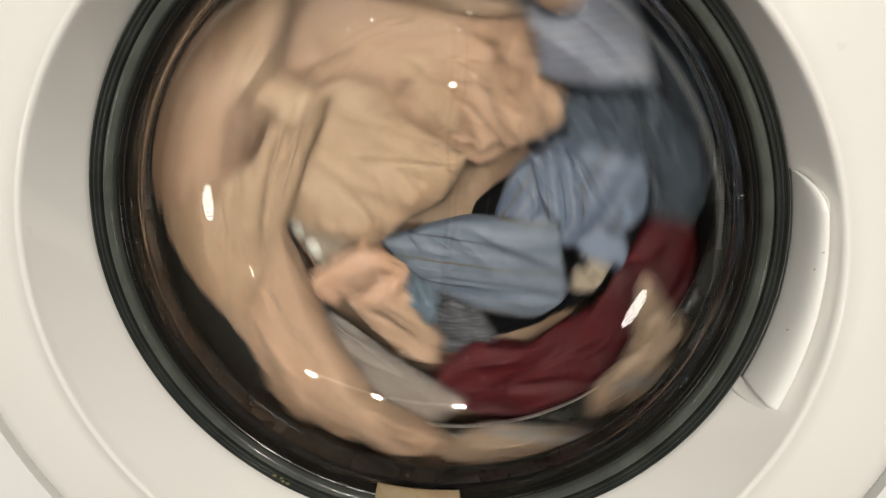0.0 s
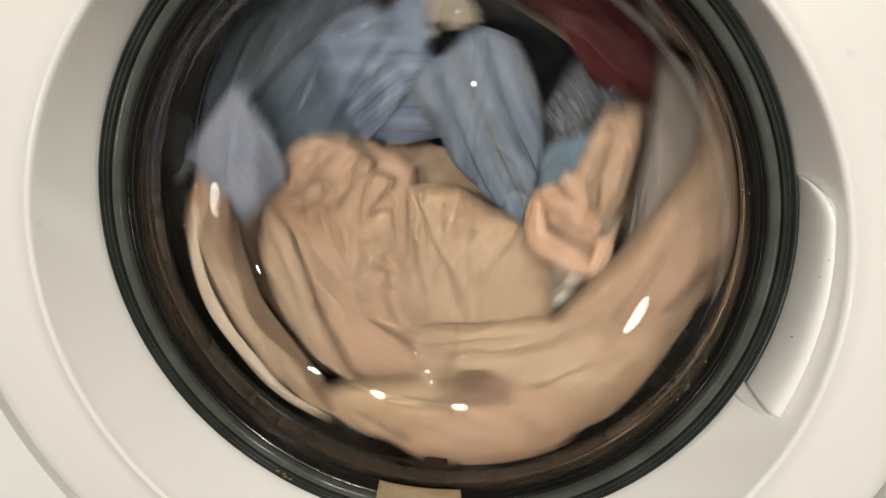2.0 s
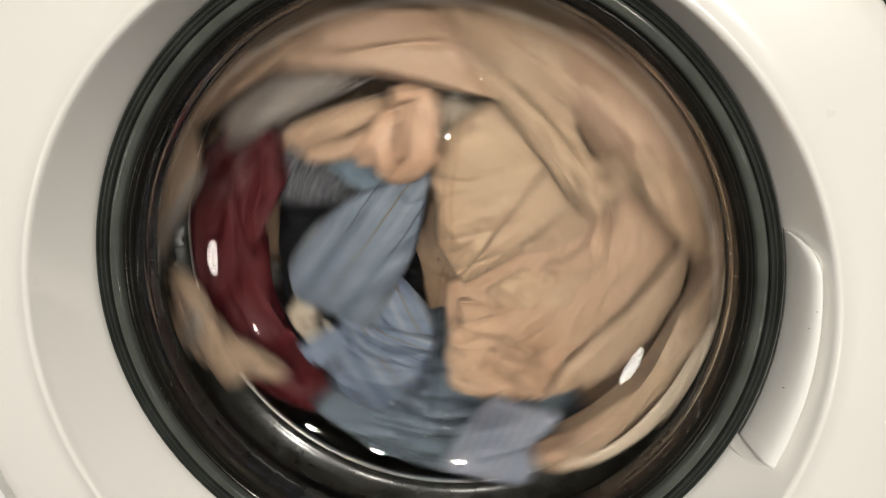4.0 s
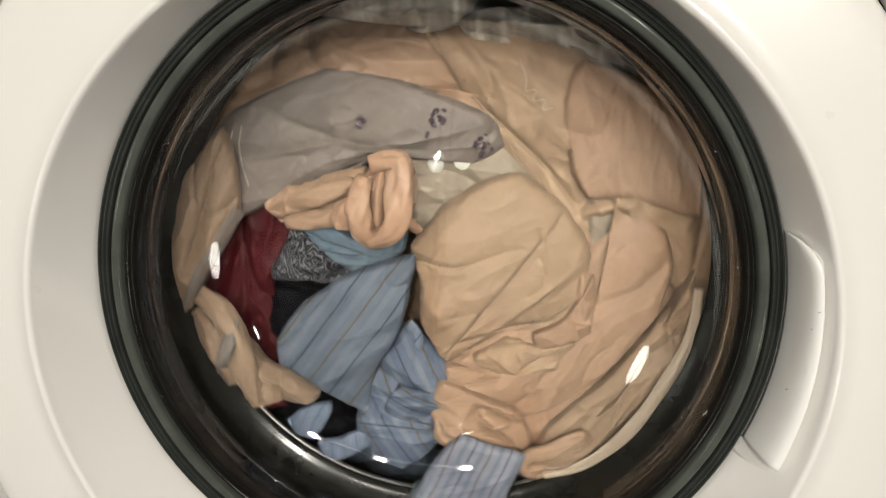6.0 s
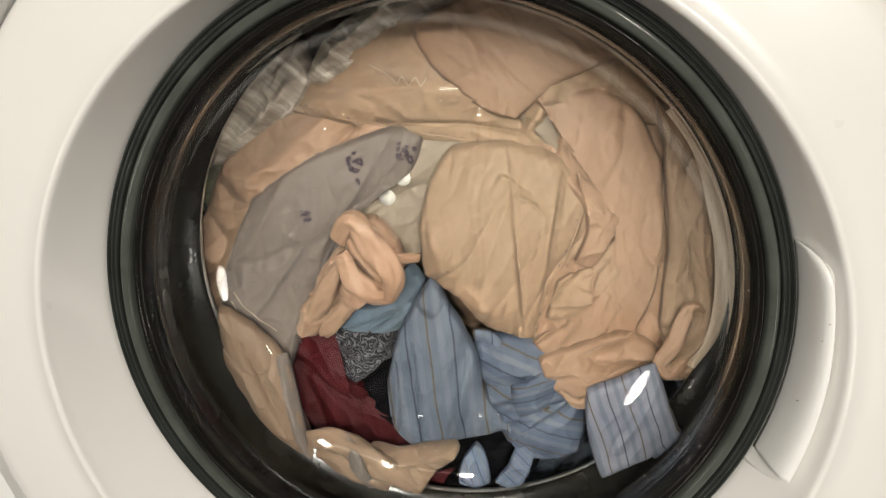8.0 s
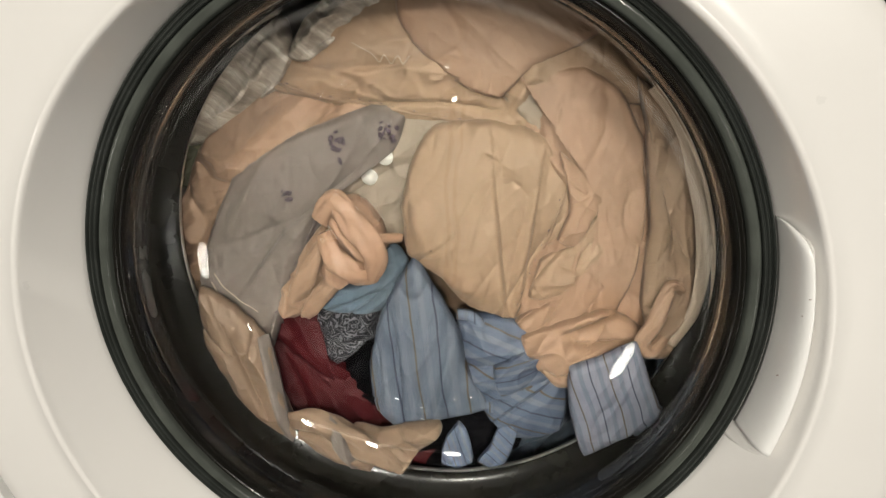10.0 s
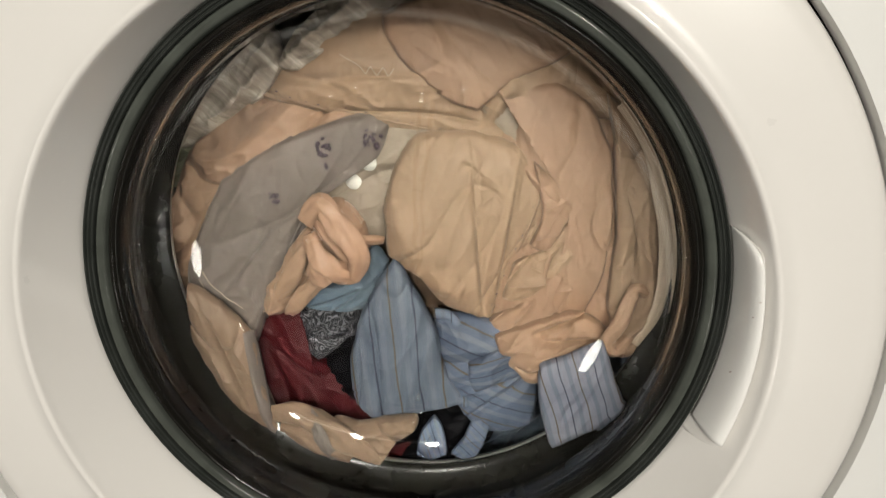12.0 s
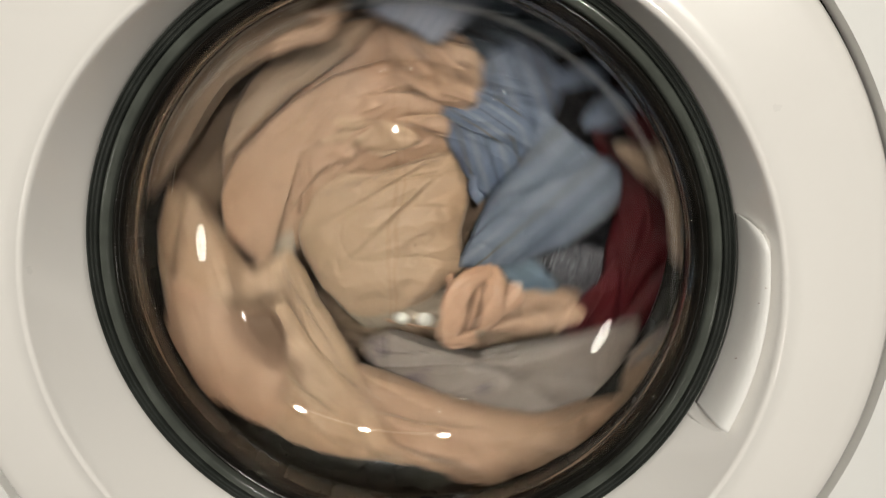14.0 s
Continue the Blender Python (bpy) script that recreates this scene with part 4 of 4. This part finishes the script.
    cloth("shirt_tail", [(0.001, -0.140), (0.004, -0.131), (0.012, -0.119), (0.017, -0.124), (0.020, -0.134), (0.021, -0.148), (0.010, -0.153), (0.001, -0.150)], 0.081, 0.001, striped("shirting_tail", 0.3, (0.085, 0.108, 0.155), 0.014), "striped shirt tail showing below", "shirt", 25, 0.0016, 1.4, roll=0.003, sharp=8)
    cloth("cream_cloth", [(-0.030, -0.100), (-0.006, -0.098), (0.016, -0.102), (0.014, -0.118), (-0.008, -0.121), (-0.028, -0.114)], 0.090, 0.003, CREAM,
          "crumpled cream cloth tucked behind the striped shirt", "cloth", 27, 0.002)
    cloth("shirt_tip", [(0.024, -0.146), (0.032, -0.134), (0.037, -0.122), (0.044, -0.114), (0.050, -0.122), (0.045, -0.138), (0.040, -0.147), (0.031, -0.151)], 0.080, 0.001, striped("shirting_tip", 0.8, (0.080, 0.102, 0.150), 0.016), "crumpled striped shirt corner", "shirt", 26, 0.0016, 1.1, roll=0.003, sharp=8)


def spot(parent, x, z, r, mat, name, squash=1.0, turn=0.0):
    bm = bmesh.new()
    face = SURFACE[parent.name]
    n = 14
    rim, rim2 = [], []
    for k in range(n):
        a = 2 * math.pi * k / n
        u, v = r * math.cos(a) * squash, r * math.sin(a)
        p = (x + u * math.cos(turn) - v * math.sin(turn), z + u * math.sin(turn) + v * math.cos(turn))
        rim.append(bm.verts.new((p[0], face(*p) - 0.0009, p[1])))
        rim2.append(bm.verts.new((p[0], face(*p) + 0.003, p[1])))
    mid = bm.verts.new((x, face(x, z) - 0.0011, z))
    for k in range(n):
        bm.faces.new((mid, rim[k], rim[(k + 1) % n]))
    for k in range(n):
        bm.faces.new((rim[k], rim[(k + 1) % n], rim2[(k + 1) % n], rim2[k]))
    bmesh.ops.recalc_face_normals(bm, faces=bm.faces)
    return part(name, bm, mat, parent)


def flowers(parent):
    rng = random.Random(4)
    for x, z, n, wide in ((-0.055, 0.057, 13, 0.0052), (-0.027, 0.062, 15, 0.0058), (-0.087, 0.026, 7, 0.0034)):
        for k in range(n):
            a = 2 * math.pi * (k / n * 2) + rng.uniform(-0.4, 0.4)
            d = wide * (0.35 if k < n // 3 else 1.0) * rng.uniform(0.6, 1.1)
            spot(parent, x + d * math.cos(a), z + d * math.sin(a), rng.uniform(0.0008, 0.0019), PETAL, "petal", rng.uniform(0.5, 0.9), a)
    spot(parent, -0.054, 0.046, 0.0022, PETAL, "petal", 0.5, 0.4)


def water_drops():
    """Small drops and bubbles on the wet gasket and the foot of the glass."""
    rng = random.Random(9)
    bm = bmesh.new()
    for k in range(520):
        a = radians(rng.gauss(-106, 24))
        y = rng.uniform(0.020, 0.068)
        r = min(GASKET, key=lambda q: abs(q[1] - y))[0] - 0.0002
        size = 0.0006 + 0.0015 * rng.random() ** 3
        bmesh.ops.create_icosphere(bm, subdivisions=1, radius=size, matrix=Matrix.Translation((r * math.cos(a), y, r * math.sin(a))) @ Matrix.Diagonal((1, 1, 0.7, 1)))
    ob = mesh_object("water_drops", bm, WATER)
    ob.location = (0, 0, AX)
    tagged(ob, "clear water drops on the black rubber gasket", "water", kind="stuff")


# ---- how the load turns ----
# degrees by which the drum has turned counter-clockwise from its rest, as the door is seen
TURN = [(0.0, 79.0), (4.9, 79.0 - 300.0 * 4.9), (5.1, -1442.0), (5.3, -1473.0), (5.5, -1489.0), (5.6, -1491.0), (5.8, -1489.0), (6.0, -1482.0),
        (6.2, -1470.5), (6.5, -1453.5), (6.7, -1444.5), (6.9, -1440.5), (7.1, -1439.5), (7.4, -1440.0), (13.25, -1440.0), (13.4, -1437.0), (13.5, -1430.0),
        (13.6, -1412.0), (13.7, -1390.0), (13.8, -1364.0), (13.9, -1337.0), (14.0, -1312.0)]


# how far the load has been flung from its resting heap, in metres of its own x and z: the heap's core and the outer layers
CORE = [(0.0, (-0.023, 0.041)), (4.6, (-0.023, 0.041)), (5.8, (0, 0)), (13.35, (0, 0)), (13.8, (-0.016, 0.003)), (14.0, (-0.018, 0.002))]
OUTER = [(0.0, (-0.014, 0.014)), (4.6, (-0.014, 0.014)), (5.8, (0, 0)), (13.35, (0, 0)), (13.8, (-0.016, 0.006)), (14.0, (-0.018, 0.008))]
FLING = [(0.0, 1.0), (4.6, 1.0), (5.8, 0.0), (13.35, 0.0), (13.8, 0.9), (14.0, 1.0)]
# how far the shirt's yoke and sleeve have slid down its front
SLUMP = [(0.0, 1.0), (4.6, 1.0), (5.8, 0.0), (14.0, 0.0)]
OUTER_LAYERS = ("edge_sheet", "rolled_sheet", "crossing_sheet", "hemmed_sheet", "bed_sheet", "denim_trousers", "green_cloth", "grey_satin", "satin_band", "twisted_sheet", "red_shirt", "cream_cloth")
# towards the door and outwards, for the layers that spill over the lip while the drum turns
SPILL = {"edge_sheet": (-0.004, -0.036, 0.0), "hemmed_sheet": (-0.012, -0.014, -0.008), "twisted_sheet": (-0.008, 0.0, -0.020), "bed_sheet": (0.0, -0.018, 0.0), "rolled_sheet": (0.010, -0.024, 0.004), "crossing_sheet": (0.0, -0.030, 0.004), "grey_cloth": (0.0, -0.008, 0.0), "shirt_cuff": (0.023, 0.0, -0.013), "denim_trousers": (0.020, -0.022, 0.026), "gathered_sheet": (0.008, 0.0, -0.012), "folded_sheet": (0.004, 0.0, -0.008), "red_shirt": (-0.002, -0.006, 0.0),
         "satin_knot": (0.012, 0.0, -0.005), "satin_tail": (0.010, 0.0, -0.003), "polka_cloth": (0.008, 0.0, -0.004), "blue_towel": (0.004, 0.0, 0.0)}


# the sheets that bulge outwards when the drum starts up again
LATE = {"rolled_sheet": (0.012, 0.006), "folded_sheet": (0.004, 0.004)}


def level(rows, t):
    for (t0, a0), (t1, a1) in zip(rows, rows[1:]):
        if t <= t1:
            u = (t - t0) / (t1 - t0)
            return tuple(p + (q - p) * u for p, q in zip(a0, a1)) if isinstance(a0, tuple) else a0 + (a1 - a0) * u
    return rows[-1][1]


def motions():
    times = [round(0.1 * k, 3) for k in range(int(7.4 / 0.1) + 1)] + [13.25, 13.4, 13.5, 13.6, 13.7, 13.8, 13.9, 14.0]
    angles = [(t, level(TURN, t)) for t in times]
    walk(DRUM, [(t, pose(0, 0, 0, 0, -a, 0)) for t, a in angles])
    for ob in LOAD:
        out = SPILL.get(ob.name, (0, 0, 0))
        rows = []
        for t, a in angles:
            k = level(FLING, t)
            dx, dz = level(OUTER if ob.name in OUTER_LAYERS else CORE, t)
            if t > 13.0 and ob.name in LATE:
                dx, dz = dx + k * LATE[ob.name][0], dz + k * LATE[ob.name][1]
            shift = Matrix.Translation((dx + k * out[0], k * out[1], dz + k * out[2]))
            rows.append((t, pose(0, 0, AX, 0, -a, 0) @ shift))
        walk(ob, rows)
        if ob.name == "striped_shirt":
            for piece in ob.children:
                walk(piece, [(t, pose(-0.011 * level(SLUMP, t), 0, -0.026 * level(SLUMP, t))) for t, a in angles])


room()
MACHINE, SURROUND = washing_machine()
glass_bowl(SURROUND)
grip(SURROUND)
tape(SURROUND)
residue(SURROUND)
gasket(MACHINE)
DRUM = drum(MACHINE)
laundry()
water_drops()
motions()
